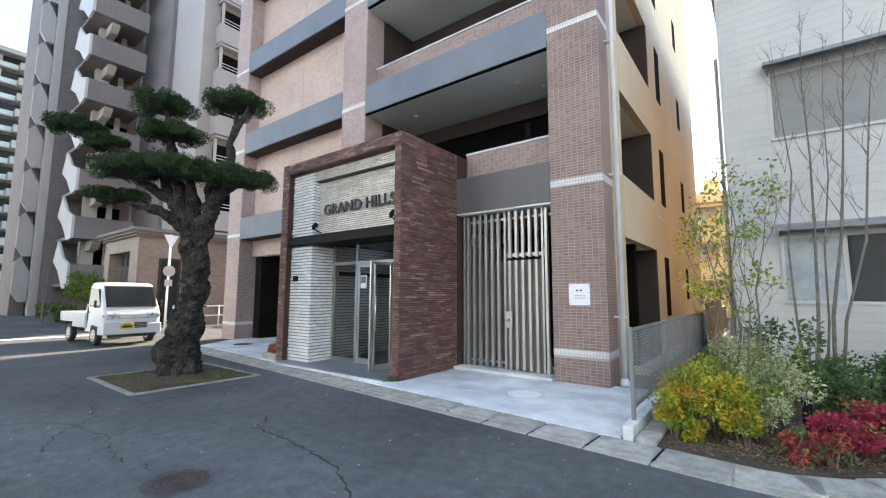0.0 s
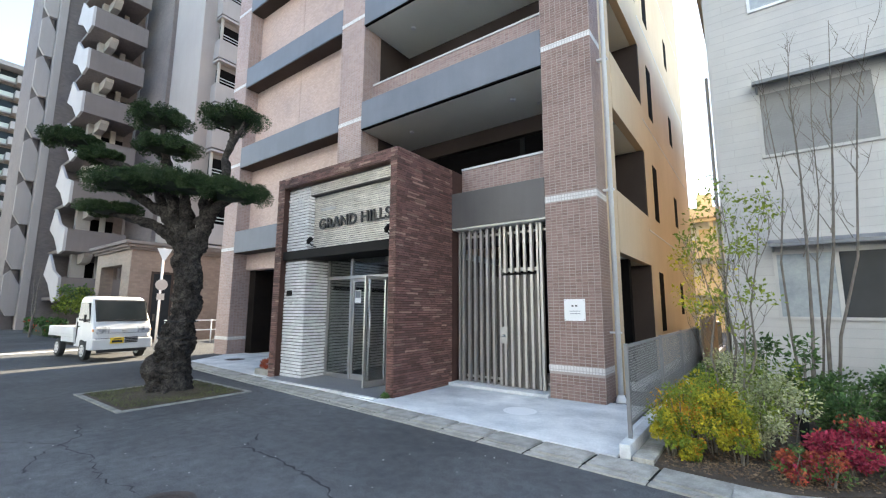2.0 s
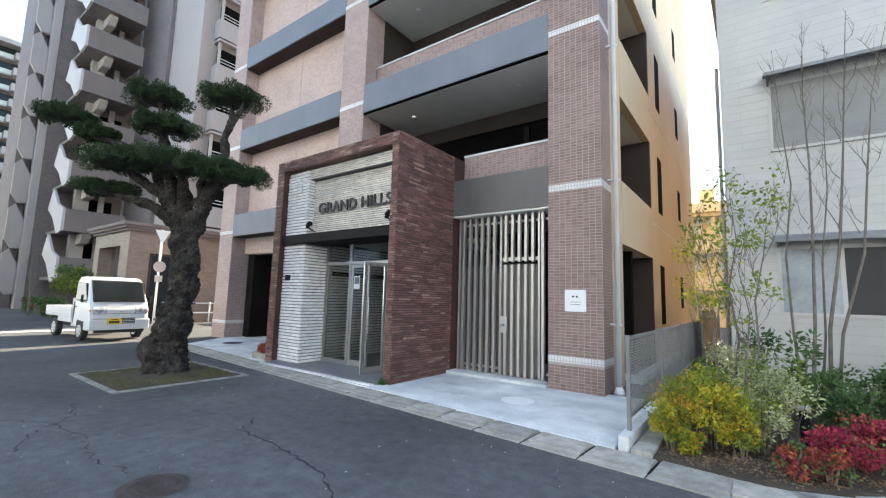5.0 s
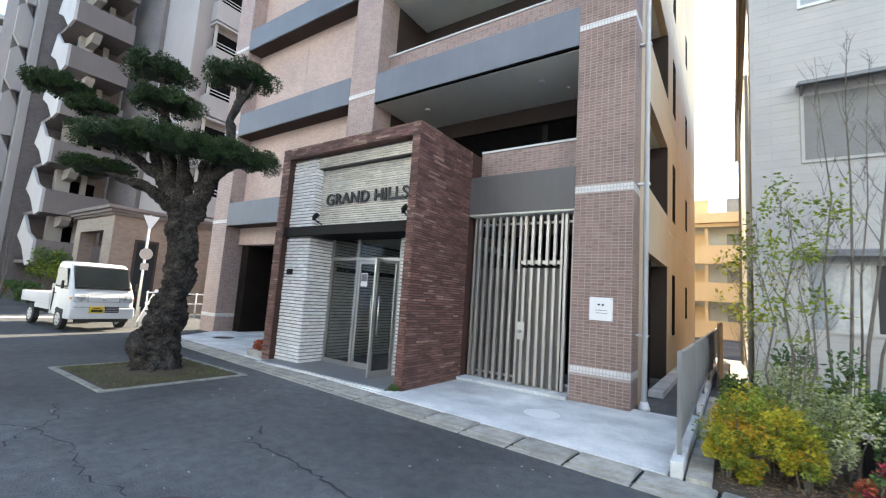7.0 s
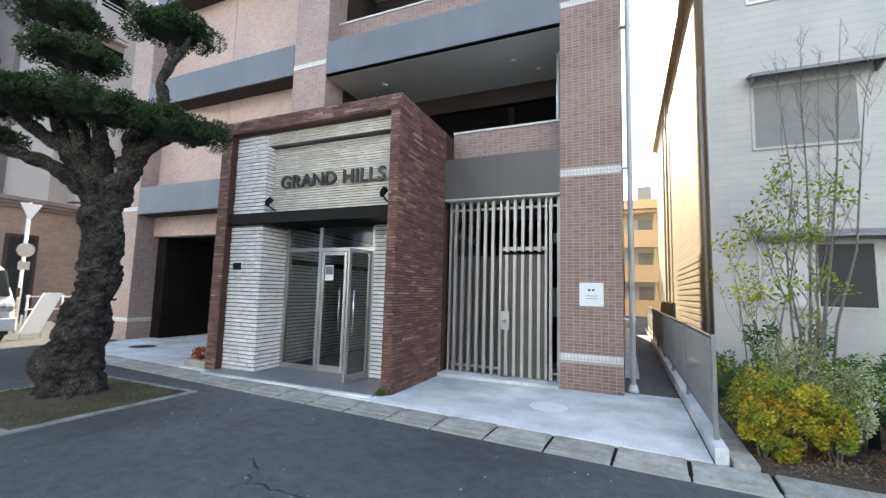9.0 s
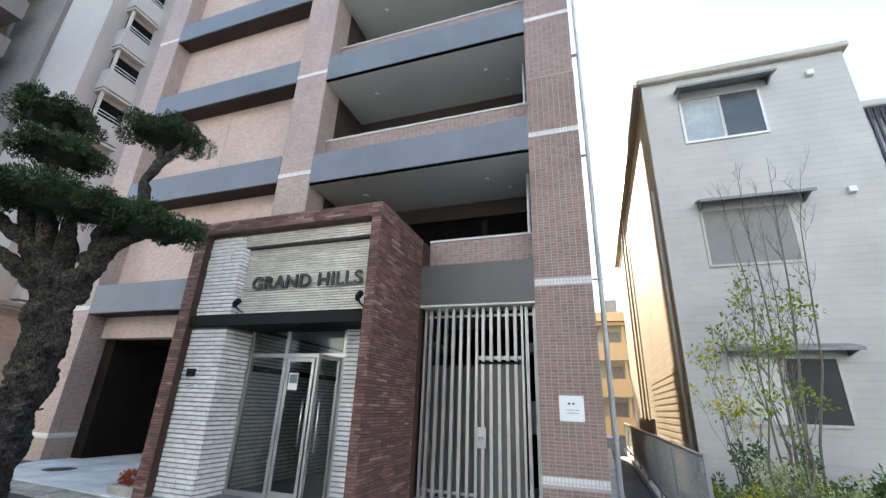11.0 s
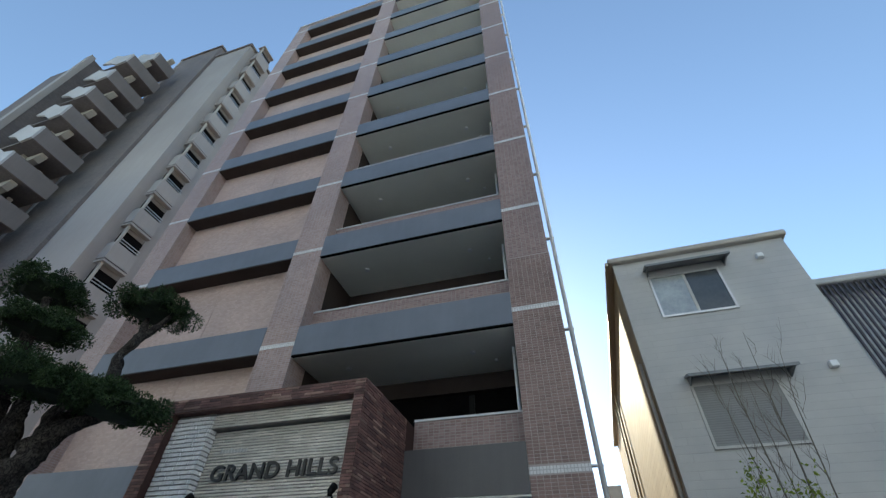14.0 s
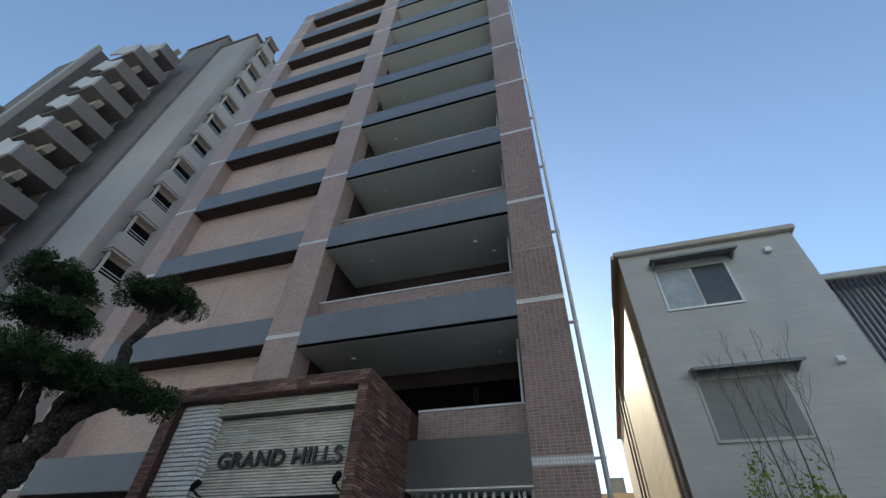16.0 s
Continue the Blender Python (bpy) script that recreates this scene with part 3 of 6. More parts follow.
boxes("cornice", M_TOWERBALC, gatehouse, (GX - 4.8, GY - 0.32, GH + 0.222, GX + 0.32, 10.6, GH + 0.36), label="grey stepped cornice")
doorway = boxes("doorway", M_DGLASS, gatehouse, (GX - 0.02, 7.5, 0.1, GX + 0.012, 8.2, 2.95), label="dark glazed doorway")
for d in ((7.40, 0.1, 7.499, 3.05), (8.201, 0.1, 8.30, 3.05), (7.5, 2.951, 8.2, 3.05)):
    boxes("door_frame", M_DARKWALL, doorway, (GX - 0.02, d[0], d[1], GX + 0.03, d[2], d[3]))
boxes("low_wall", M_GATEHOUSE, gatehouse, (-26.5, GY + 0.3, 0, GX - 4.51, GY + 0.5, 1.5))
tower_yard = boxes("yard_wall", M_GATEHOUSE, None, (GX + 0.5, 13.0, 0, -14.8, 13.3, 2.2))
setting(tower_yard, "brown tiled low wall beside the gatehouse", "wall")

# ---- paving ----
def gutter_y(x):
    return 4.24 - 0.075 * (x + 0.8)


bm = bmesh.new()
prism(bm, [(-12.6, gutter_y(-12.6) + 0.5), (-1.122, gutter_y(-1.122) + 0.5), (-1.122, 7.3), (-2.0, 7.3), (-2.0, 9.6), (-13.5, 9.6), (-13.5, 7.0)], 0.003, 0.030, "z")
apron = setting(part("pavement", bm, M_CONCRETE, None, bevel=0.004), "pale grey trowelled concrete apron with damp stains", "pavement")
# Asphalt instead of pale concrete, so the floor's colour holds the driveway's shade.
boxes("driveway_floor", M_ASPHALT, None, (-13.5, 9.602, 0.002, -8.2, 15.0, 0.028)).name = "floor_driveway"
setting(bpy.data.objects["floor_driveway"], "asphalt driveway floor, dark for the shade inside", "floor")
entry_floor = setting(boxes("floor_entrance", M_FLOOR, None, (IX0 + 0.01, 5.2, 0.032, IX1 - 0.01, 7.9, 0.06), bevel=0.006), "grey tiled entrance floor", "floor")
boxes("door_sill", M_CONCRETE, entry_floor, (IX0 + 0.01, 5.12, 0.031, IX1 - 0.01, 5.198, 0.052))
setting(boxes("step", M_CONCRETE, None, (-4.79, 6.95, 0.032, PX0 - 0.01, 7.6, 0.085), bevel=0.008), "low pale concrete step under the gate", "step")
setting(boxes("passage_ground", M_ASPHALT, None, (-1.85, 7.302, 0.003, -1.125, 24.0, 0.018)), "dark gravel passage", "ground")
setting(boxes("passage_edge", M_CONCRETE, None, (-1.85, 8.6, 0.02, -1.62, 20.0, 0.12)), "pale concrete edging", "kerb")

# gutter slabs, one by one
gutter = thing("gutter", "row of weathered concrete gutter slabs along the road", "gutter", kind="structure")
ang = math.atan(-0.075)


def chipped_slab(length, width, height):
    bm = bmesh.new()
    box(bm, -length / 2, 0, -0.05, length / 2, width, height)
    bmesh.ops.bevel(bm, geom=[e for e in bm.edges], offset=0.008, segments=2, affect="EDGES")
    me = bpy.data.meshes.new("slab")
    bm.to_mesh(me)
    bm.free()
    me.materials.append(M_SLAB)
    return me


slab_a, slab_b = chipped_slab(0.568, 0.36, 0.024), chipped_slab(0.59, 0.115, 0.012)
rnd = random.Random(5)
for i in range(21):
    x = -0.45 - 0.6 * i
    for me, off in ((slab_a, 0.125), (slab_b, 0.0)):
        ob = new("slab", me)
        ob.parent = gutter
        ob.matrix_local = pose(x - off * math.sin(ang), gutter_y(x) + off, rnd.uniform(-0.003, 0.004), rnd.uniform(-0.3, 0.3), rnd.uniform(-0.3, 0.3), math.degrees(ang))
for px, py, a in ((0.14, 4.20, 2), (0.66, 4.36, 24), (1.14, 4.70, 38), (1.61, 5.07, 38), (2.08, 5.44, 38), (2.58, 5.76, 27), (3.12, 6.02, 24)):
    for me, off in ((slab_a, 0.125), (slab_b, 0.0)):
        ob = new("slab", me)
        ob.parent = gutter
        ob.matrix_local = pose(px - off * math.sin(radians(a)), py + off * math.cos(radians(a)), 0.0, 0, 0, a)

M_JOINT = surface("dark_joint_base", (0.012, 0.011, 0.010), (0.03, 0.027, 0.024), 0.95, 4, 60, 0.3, spec=0.1)
bm = bmesh.new()
prism(bm, [(-12.9, gutter_y(-12.9) + 0.01), (-0.3, gutter_y(-0.3) + 0.01), (-0.3, gutter_y(-0.3) + 0.47), (-12.9, gutter_y(-12.9) + 0.47)], 0.0005, 0.005, "z")
part("joint_bed", bm, M_JOINT, gutter)

# round covers
def cover(name, mat, x, y, z, r, label):
    ob = thing(name, label, "manhole cover")
    bm = bmesh.new()
    tube(bm, [(x, y, z - 0.002), (x, y, z + 0.006)], r, 40)
    part("lid", bm, mat, ob)
    bm = bmesh.new()
    for k in range(40):
        a0, a1 = k * math.tau / 40, (k + 1) * math.tau / 40
        vs = [bm.verts.new((x + math.cos(a) * rr, y + math.sin(a) * rr, z + 0.006)) for a, rr in ((a0, r + 0.004), (a1, r + 0.004), (a1, r + 0.05), (a0, r + 0.05))]
        bm.faces.new(vs)
    part("rim", bm, mat, ob)
    if mat is not M_IRON:
        return ob
    bm = bmesh.new()
    for rr in (0.3, 0.55, 0.8):
        n = int(8 + 22 * rr)
        for k in range(n):
            a = k * math.tau / n
            cx, cy, s = x + math.cos(a) * r * rr, y + math.sin(a) * r * rr, r * 0.05
            box(bm, cx - s, cy - s, z + 0.0065, cx + s, cy + s, z + 0.010)
    tagged(part("relief", bm, mat, ob), kind="stuff")
    return ob


cover("manhole_cover", M_IRON, -3.62, 1.62, 0.0, 0.185, "rusty cast-iron manhole cover in the asphalt")
cover("drain_cover", M_WHITE, -2.74, 5.88, 0.031, 0.19, "white round drain cover in the concrete apron")
cover("drain_cover", M_IRON, -11.9, 6.5, 0.031, 0.22, "small dark drain cover in the concrete apron")

# cracks in the asphalt
M_CRACK = surface("crack_fill", (0.022, 0.022, 0.024), (0.045, 0.046, 0.05), 0.95, 3, 60, 0.2)


def crack(points, width, seed):
    rr = random.Random(seed)
    bm = bmesh.new()
    line = []
    for (x0, y0), (x1, y1) in zip(points, points[1:]):
        n = max(2, int(math.hypot(x1 - x0, y1 - y0) / 0.07))
        for k in range(n):
            u = k / n
            line.append((x0 + (x1 - x0) * u + rr.uniform(-0.03, 0.03), y0 + (y1 - y0) * u + rr.uniform(-0.03, 0.03)))
    prev = None
    for i, (x, y) in enumerate(line):
        w = width * rr.uniform(0.3, 1.3)
        pair = (bm.verts.new((x, y - w, 0.004)), bm.verts.new((x + w * 0.4, y + w, 0.004)))
        if prev:
            bm.faces.new((prev[0], pair[0], pair[1], prev[1]))
        prev = pair
    bmesh.ops.recalc_face_normals(bm, faces=bm.faces[:])
    return part("crack", bm, M_CRACK, cracks)


cracks = thing("road_cracks", "dark branching cracks in the asphalt", "crack", kind="structure")
crack([(-4.75, 3.05), (-4.55, 2.9), (-4.44, 2.71), (-3.75, 2.72), (-3.2, 2.62), (-2.8, 2.54), (-2.2, 2.2)], 0.012, 1)
crack([(-4.44, 2.71), (-4.6, 2.3), (-4.9, 1.9)], 0.008, 2)
crack([(-7.0, 1.0), (-6.2, 1.5), (-5.4, 1.62), (-4.6, 1.5), (-3.95, 1.62)], 0.008, 3)
crack([(-6.9, 1.9), (-6.3, 1.75), (-5.8, 1.3), (-5.2, 1.1)], 0.010, 4)
M_GRIT = surface("pale_grit", (0.30, 0.30, 0.29), (0.45, 0.45, 0.44), 0.9, 3, 60, 0.2)
bm = bmesh.new()
for k in range(130):
    x, y = rnd.uniform(-9, 1.5), rnd.uniform(0.8, 4.2)
    s = rnd.uniform(0.003, 0.008)
    box(bm, x - s, y - s * rnd.uniform(0.5, 1), 0.001, x + s, y + s, 0.001 + s * 0.7)
tagged(part("road_grit", bm, M_GRIT), "pale grit scattered on the asphalt", "grit", kind="stuff")
# white strips on the road beyond the parked truck
setting(boxes("road_line", M_WHITE, None, (-19.2, 0.5, 0.004, -18.75, 5.2, 0.008)), "white strip across the road", "road marking")
setting(boxes("road_line", M_WHITE, None, (-40, 6.35, 0.004, -24.0, 6.5, 0.008)), "white edge line of the road", "road marking")

# ---- tree bed ----
bed = thing("tree_bed", "kerbed square bed of thin grass at the tree's foot", "planting bed")
BX0, BX1, BY0, BY1 = -9.35, -7.22, 2.38, 4.38
M_BEDKERB = surface("mossy_kerb_concrete", (0.13, 0.13, 0.115), (0.34, 0.335, 0.31), 0.9, 5.0, 60, 0.5, 0.004, vary=0.12)
for d in ((BX0, BY0, -0.05, BX1, BY0 + 0.085, 0.018), (BX0, BY1 - 0.085, -0.05, BX1, BY1, 0.018), (BX0, BY0 + 0.086, -0.05, BX0 + 0.085, BY1 - 0.086, 0.018), (BX1 - 0.085, BY0 + 0.086, -0.05, BX1, BY1 - 0.086, 0.018)):
    boxes("kerb", M_BEDKERB, bed, d, bevel=0.008)
M_SOIL = surface("dark_soil", (0.045, 0.032, 0.022), (0.10, 0.075, 0.055), 0.95, 3, 50, 0.9, 0.02)
M_GRASS = surface("dry_grass", (0.05, 0.065, 0.022), (0.16, 0.165, 0.065), 0.85, 2, 30, 0.3, vary=0.4)
bm = bmesh.new()
G = 22
grid = [[bm.verts.new((BX0 + 0.08 + (BX1 - BX0 - 0.16) * i / G, BY0 + 0.08 + (BY1 - BY0 - 0.16) * j / G,
         0.012 + 0.05 * max(0, 1 - math.hypot((i / G - 0.52) * 2.2, (j / G - 0.5) * 2)) + 0.015 * noise.noise((i * 0.6, j * 0.6, 0)))) for j in range(G + 1)] for i in range(G + 1)]
for i in range(G):
    for j in range(G):
        bm.faces.new((grid[i][j], grid[i + 1][j], grid[i + 1][j + 1], grid[i][j + 1]))
part("soil", bm, M_SOIL, bed)


def blades(name, mat, area, count, hmin, hmax, seed, parent, z=0.02):
    rr = random.Random(seed)
    bm = bmesh.new()
    for k in range(count):
        x, y = rr.uniform(area[0], area[2]), rr.uniform(area[1], area[3])
        a, h, b = rr.uniform(0, 6.28), rr.uniform(hmin, hmax), rr.uniform(-0.02, 0.02)
        dx, dy = math.cos(a) * 0.004, math.sin(a) * 0.004
        bm.faces.new([bm.verts.new(c) for c in ((x - dx, y - dy, z), (x + dx, y + dy, z), (x + b + math.sin(a) * h * 0.4, y + b + math.cos(a) * h * 0.4, z + h))])
    ob = part(name, bm, mat, parent)
    return tagged(ob, kind="stuff")


blades("grass", M_GRASS, (BX0 + 0.12, BY0 + 0.12, BX1 - 0.12, BY1 - 0.12), 5500, 0.015, 0.05, 3, bed)

# ---- foliage helper ----
def leaf_ball(bm, c, r, count, size, rr, flat=0.6, shell=0.55, thin=0.32, floor=None):
    """Many small pointed leaves in an uneven lump about c with half-axes r."""
    for k in range(count):
        while True:
            u = Vector((rr.uniform(-1, 1), rr.uniform(-1, 1), rr.uniform(-1, 1)))
            if u.length < 1 and u.length > shell * rr.random() ** 0.35:
                break
        p = Vector((c[0] + u.x * r[0], c[1] + u.y * r[1], c[2] + u.z * r[2]))
        n = 0.75 + 0.5 * noise.noise(p * 2.3)
        p = Vector(c) + (p - Vector(c)) * n
        if floor is not None and p.z < floor:
            continue
        out = (Vector((u.x / r[0], u.y / r[1], u.z / r[2] * flat)).normalized() + Vector((rr.gauss(0, 0.5), rr.gauss(0, 0.5), rr.gauss(0.1, 0.5)))).normalized()
        side = out.cross(Vector((rr.gauss(0, 1), rr.gauss(0, 1), rr.gauss(0, 1)))).normalized()
        s = size * rr.uniform(0.6, 1.25)
        w = side * s * thin
        nrm = out.cross(side) * s * 0.12
        bm.faces.new([bm.verts.new(q) for q in (p, p + out * s * 0.5 + w + nrm, p + out * s, p + out * s * 0.5 - w + nrm)])


def lump(bm, c, r, seed, n=2):
    """An uneven inner mass, dark in place of the shade between leaves."""
    start = len(bm.verts)
    made = bmesh.ops.create_icosphere(bm, subdivisions=n, radius=1.0)["verts"]
    for v in made:
        d = 0.8 + 0.4 * noise.noise(v.co * 1.7 + Vector((seed, 0, 0)))
        v.co = Vector((c[0] + v.co.x * r[0] * d, c[1] + v.co.y * r[1] * d, c[2] + v.co.z * r[2] * d))


def leaf_surface(name, dark, light, rough=0.5, tip=None):
    m = surface(name, dark, light, rough, 3.0, 20, 0.0, vary=0.35)
    p = m.node_tree.nodes["Principled BSDF"]
    p.inputs["Specular IOR Level"].default_value = 0.12
    return m


M_PINE = leaf_surface("dark_pine_leaf", (0.018, 0.036, 0.015), (0.064, 0.100, 0.042))
# Very dark green paints the shade deep inside the foliage.
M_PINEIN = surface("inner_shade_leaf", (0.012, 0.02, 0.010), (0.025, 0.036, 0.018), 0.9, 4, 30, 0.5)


def bark_surface():
    """Old dark bark: plates split by near-black fissures, grey lichen on the plates."""
    m, n, l, p = material("dark_furrowed_bark")
    co = n.new("ShaderNodeTexCoord").outputs["Object"]
    warp = n.new("ShaderNodeTexNoise")
    warp.inputs["Scale"].default_value, warp.inputs["Detail"].default_value = 6.0, 4
    l.new(co, warp.inputs["Vector"])
    vec = mix(n, l, 0.34, co, warp.outputs["Color"])
    vo = n.new("ShaderNodeTexVoronoi")
    vo.feature = "DISTANCE_TO_EDGE"
    vo.inputs["Scale"].default_value = 21.0
    l.new(vec, vo.inputs["Vector"])
    plates = ramp(n, l, vo.outputs["Distance"], [(0.0, (0.22, 0.22, 0.22)), (0.15, (1.0, 1.0, 1.0))])
    broad = ramp(n, l, noise_node(n, l, co, 4.0, 6, 0.7), [(0.34, (0.021, 0.017, 0.015)), (0.70, (0.115, 0.102, 0.093))])
    fine = noise_node(n, l, co, 60.0, 4, 0.75)
    col = mix(n, l, 1.0, mix(n, l, 1.0, broad, plates, "MULTIPLY"), ramp(n, l, fine, [(0.35, (0.7, 0.7, 0.7)), (0.68, (1.45, 1.42, 1.38))]), "MULTIPLY")
    l.new(col, p.inputs["Base Color"])
    p.inputs["Roughness"].default_value, p.inputs["Specular IOR Level"].default_value = 0.9, 0.2
    under = bump(n, l, p, fine, 0.6, 0.01)
    bump(n, l, p, plates, 0.8, 0.02, under)
    return m


M_BARK = bark_surface()
M_CORD = surface("black_cord", (0.012, 0.012, 0.012), (0.03, 0.03, 0.03), 0.8, 8, 60, 0.1)

# ---- the clipped tree ----
tree = thing("clipped_pine_tree", "old clipped evergreen tree with cloud-shaped pads and gnarled bark", "tree")
bm = bmesh.new()


def lean(p):
    """The crown and upper trunk stand back from the foot, over the far side of the bed."""
    p = Vector(p)
    f = 0.045 * min(1.0, max(0.0, p.z / 1.5))
    return p + (p - Vector((0.14, 0.10, 1.46))) * f


def limb(bm, pts, radii, sides=12, rough=0.12, seed=0.0):
    """A gnarled limb: rings along a smooth line through the points."""
    P, R = [], []
    pts = [lean(q) for q in pts]
    n = len(pts)
    for i in range(n - 1):
        p0, p1, p2, p3 = (Vector(pts[max(i - 1, 0)]), Vector(pts[i]), Vector(pts[i + 1]), Vector(pts[min(i + 2, n - 1)]))
        steps = max(3, int((p2 - p1).length / 0.035))
        for k in range(steps + (1 if i == n - 2 else 0)):
            u = k / steps
            P.append(0.5 * ((2 * p1) + (p2 - p0) * u + (2 * p0 - 5 * p1 + 4 * p2 - p3) * u * u + (3 * p1 - p0 - 3 * p2 + p3) * u ** 3))
            R.append(radii[i] + (radii[i + 1] - radii[i]) * u)
    rings = []
    for i, p in enumerate(P):
        way = (P[min(i + 1, len(P) - 1)] - P[max(i - 1, 0)]).normalized()
        side = way.cross(Vector((0, 1, 0)) if abs(way.y) < 0.9 else Vector((1, 0, 0))).normalized()
        up = side.cross(way)
        ring = []
        for k in range(sides):
            a = k * math.tau / sides
            o = side * math.cos(a) + up * math.sin(a)
            q = p + o * R[i]
            d = 1 + rough * (noise.noise(q * 5 + Vector((seed, 0, 0))) * 1.1 + (0.45 - 2.2 * abs(noise.noise(q * 8 + Vector((0, seed, 0))))) + noise.noise(q * 25) * 0.3)
            ring.append(bm.verts.new(p + o * R[i] * d))
        rings.append(ring)
    for a, b in zip(rings, rings[1:]):
        for k in range(sides):
            bm.faces.new((a[k], a[(k + 1) % sides], b[(k + 1) % sides], b[k]))
    bm.faces.new(rings[-1])


def gnarled(bm, axis, sides=72, step=0.018):
    """An old trunk: bulges, horizontal folds and ridged bark plates about an axis of (point, radius)."""
    rings = []
    n = len(axis)
    for i in range(n - 1):
        p0, p1, p2, p3 = (lean(axis[j][0]) for j in (max(i - 1, 0), i, i + 1, min(i + 2, n - 1)))
        r1, r2 = axis[i][1], axis[i + 1][1]
        steps = int((p2 - p1).length / step)
        for k in range(steps):
            u = k / steps
            p = 0.5 * ((2 * p1) + (p2 - p0) * u + (2 * p0 - 5 * p1 + 4 * p2 - p3) * u * u + (3 * p1 - p0 - 3 * p2 + p3) * u ** 3)
            r = r1 + (r2 - r1) * u
            ring = []
            for j in range(sides):
                a = j * math.tau / sides
                o = Vector((math.cos(a), math.sin(a), 0))
                q = p + o * r
                fold = q * 5.5
                plate = q * 13
                d = 1 + 0.30 * noise.noise(q * 2.9 + Vector((3, 1, 0))) + 0.30 * (0.35 - 1.5 * abs(noise.noise(fold))) + 0.19 * (0.35 - 1.6 * abs(noise.noise(plate))) + 0.05 * noise.noise(q * 38)
                ring.append(bm.verts.new(p + o * r * d))
            rings.append(ring)
    for a, b in zip(rings, rings[1:]):
        for j in range(sides):
            bm.faces.new((a[j], a[(j + 1) % sides], b[(j + 1) % sides], b[j]))


gnarled(bm, [((-8.36, 3.47, -0.04), 0.37), ((-8.33, 3.45, 0.22), 0.32), ((-8.22, 3.43, 0.55), 0.29), ((-8.09, 3.42, 1.0), 0.25), ((-7.97, 3.46, 1.5), 0.222), ((-7.89, 3.42, 2.0), 0.21), ((-7.88, 3.36, 2.5), 0.225), ((-7.88, 3.34, 2.75), 0.18)])
for a in range(7):
    t = a * math.tau / 7 + 0.3
    limb(bm, [(-8.3 + 0.16 * math.cos(t), 3.46 + 0.16 * math.sin(t), 0.30), (-8.34 + 0.28 * math.cos(t), 3.47 + 0.28 * math.sin(t), 0.08), (-8.34 + 0.40 * math.cos(t), 3.47 + 0.40 * math.sin(t), -0.03)], [0.11, 0.07, 0.03], 10, 0.2, a)
# the burl low on the street side
limb(bm, [(-8.26, 3.46, 0.20), (-8.34, 3.27, 0.34), (-8.40, 3.20, 0.52), (-8.38, 3.26, 0.66)], [0.20, 0.20, 0.15, 0.06], 32, 0.34, 2.0)
part("trunk", bm, M_BARK, tree, "gnarled dark trunk", smooth=True)
# two dark cords tied round the trunk
for c, r in (((-8.33, 3.56, 1.235), 0.262), ((-8.35, 3.51, 0.95), 0.292)):
    bm = bmesh.new()
    tube(bm, [(c[0] + r * math.cos(k * math.tau / 24), c[1] + r * math.sin(k * math.tau / 24), c[2] + 0.006 * math.sin(k * 1.9)) for k in range(25)], 0.011, 6)
    part("cord", bm, M_CORD, tree, "dark cord tied round the trunk")
PADS = [((-8.26, 2.87, 4.86), (0.56, 0.56, 0.30)), ((-7.42, 3.77, 4.98), (0.64, 0.60, 0.27)), ((-8.0, 2.95, 4.28), (0.62, 0.55, 0.24)),
        ((-9.20, 1.90, 4.38), (0.48, 0.45, 0.24)), ((-8.85, 2.25, 4.10), (0.35, 0.35, 0.18)), ((-8.30, 2.50, 3.58), (0.85, 0.70, 0.28)), ((-7.60, 3.05, 3.58), (0.75, 0.75, 0.30)),
        ((-6.85, 3.62, 3.42), (0.62, 0.60, 0.30)), ((-8.93, 2.46, 3.20), (0.55, 0.50, 0.18)), ((-7.22, 3.34, 3.52), (0.62, 0.62, 0.26)), ((-7.95, 2.78, 3.62), (0.68, 0.62, 0.26))]
hub = Vector((-7.88, 3.36, 2.5))
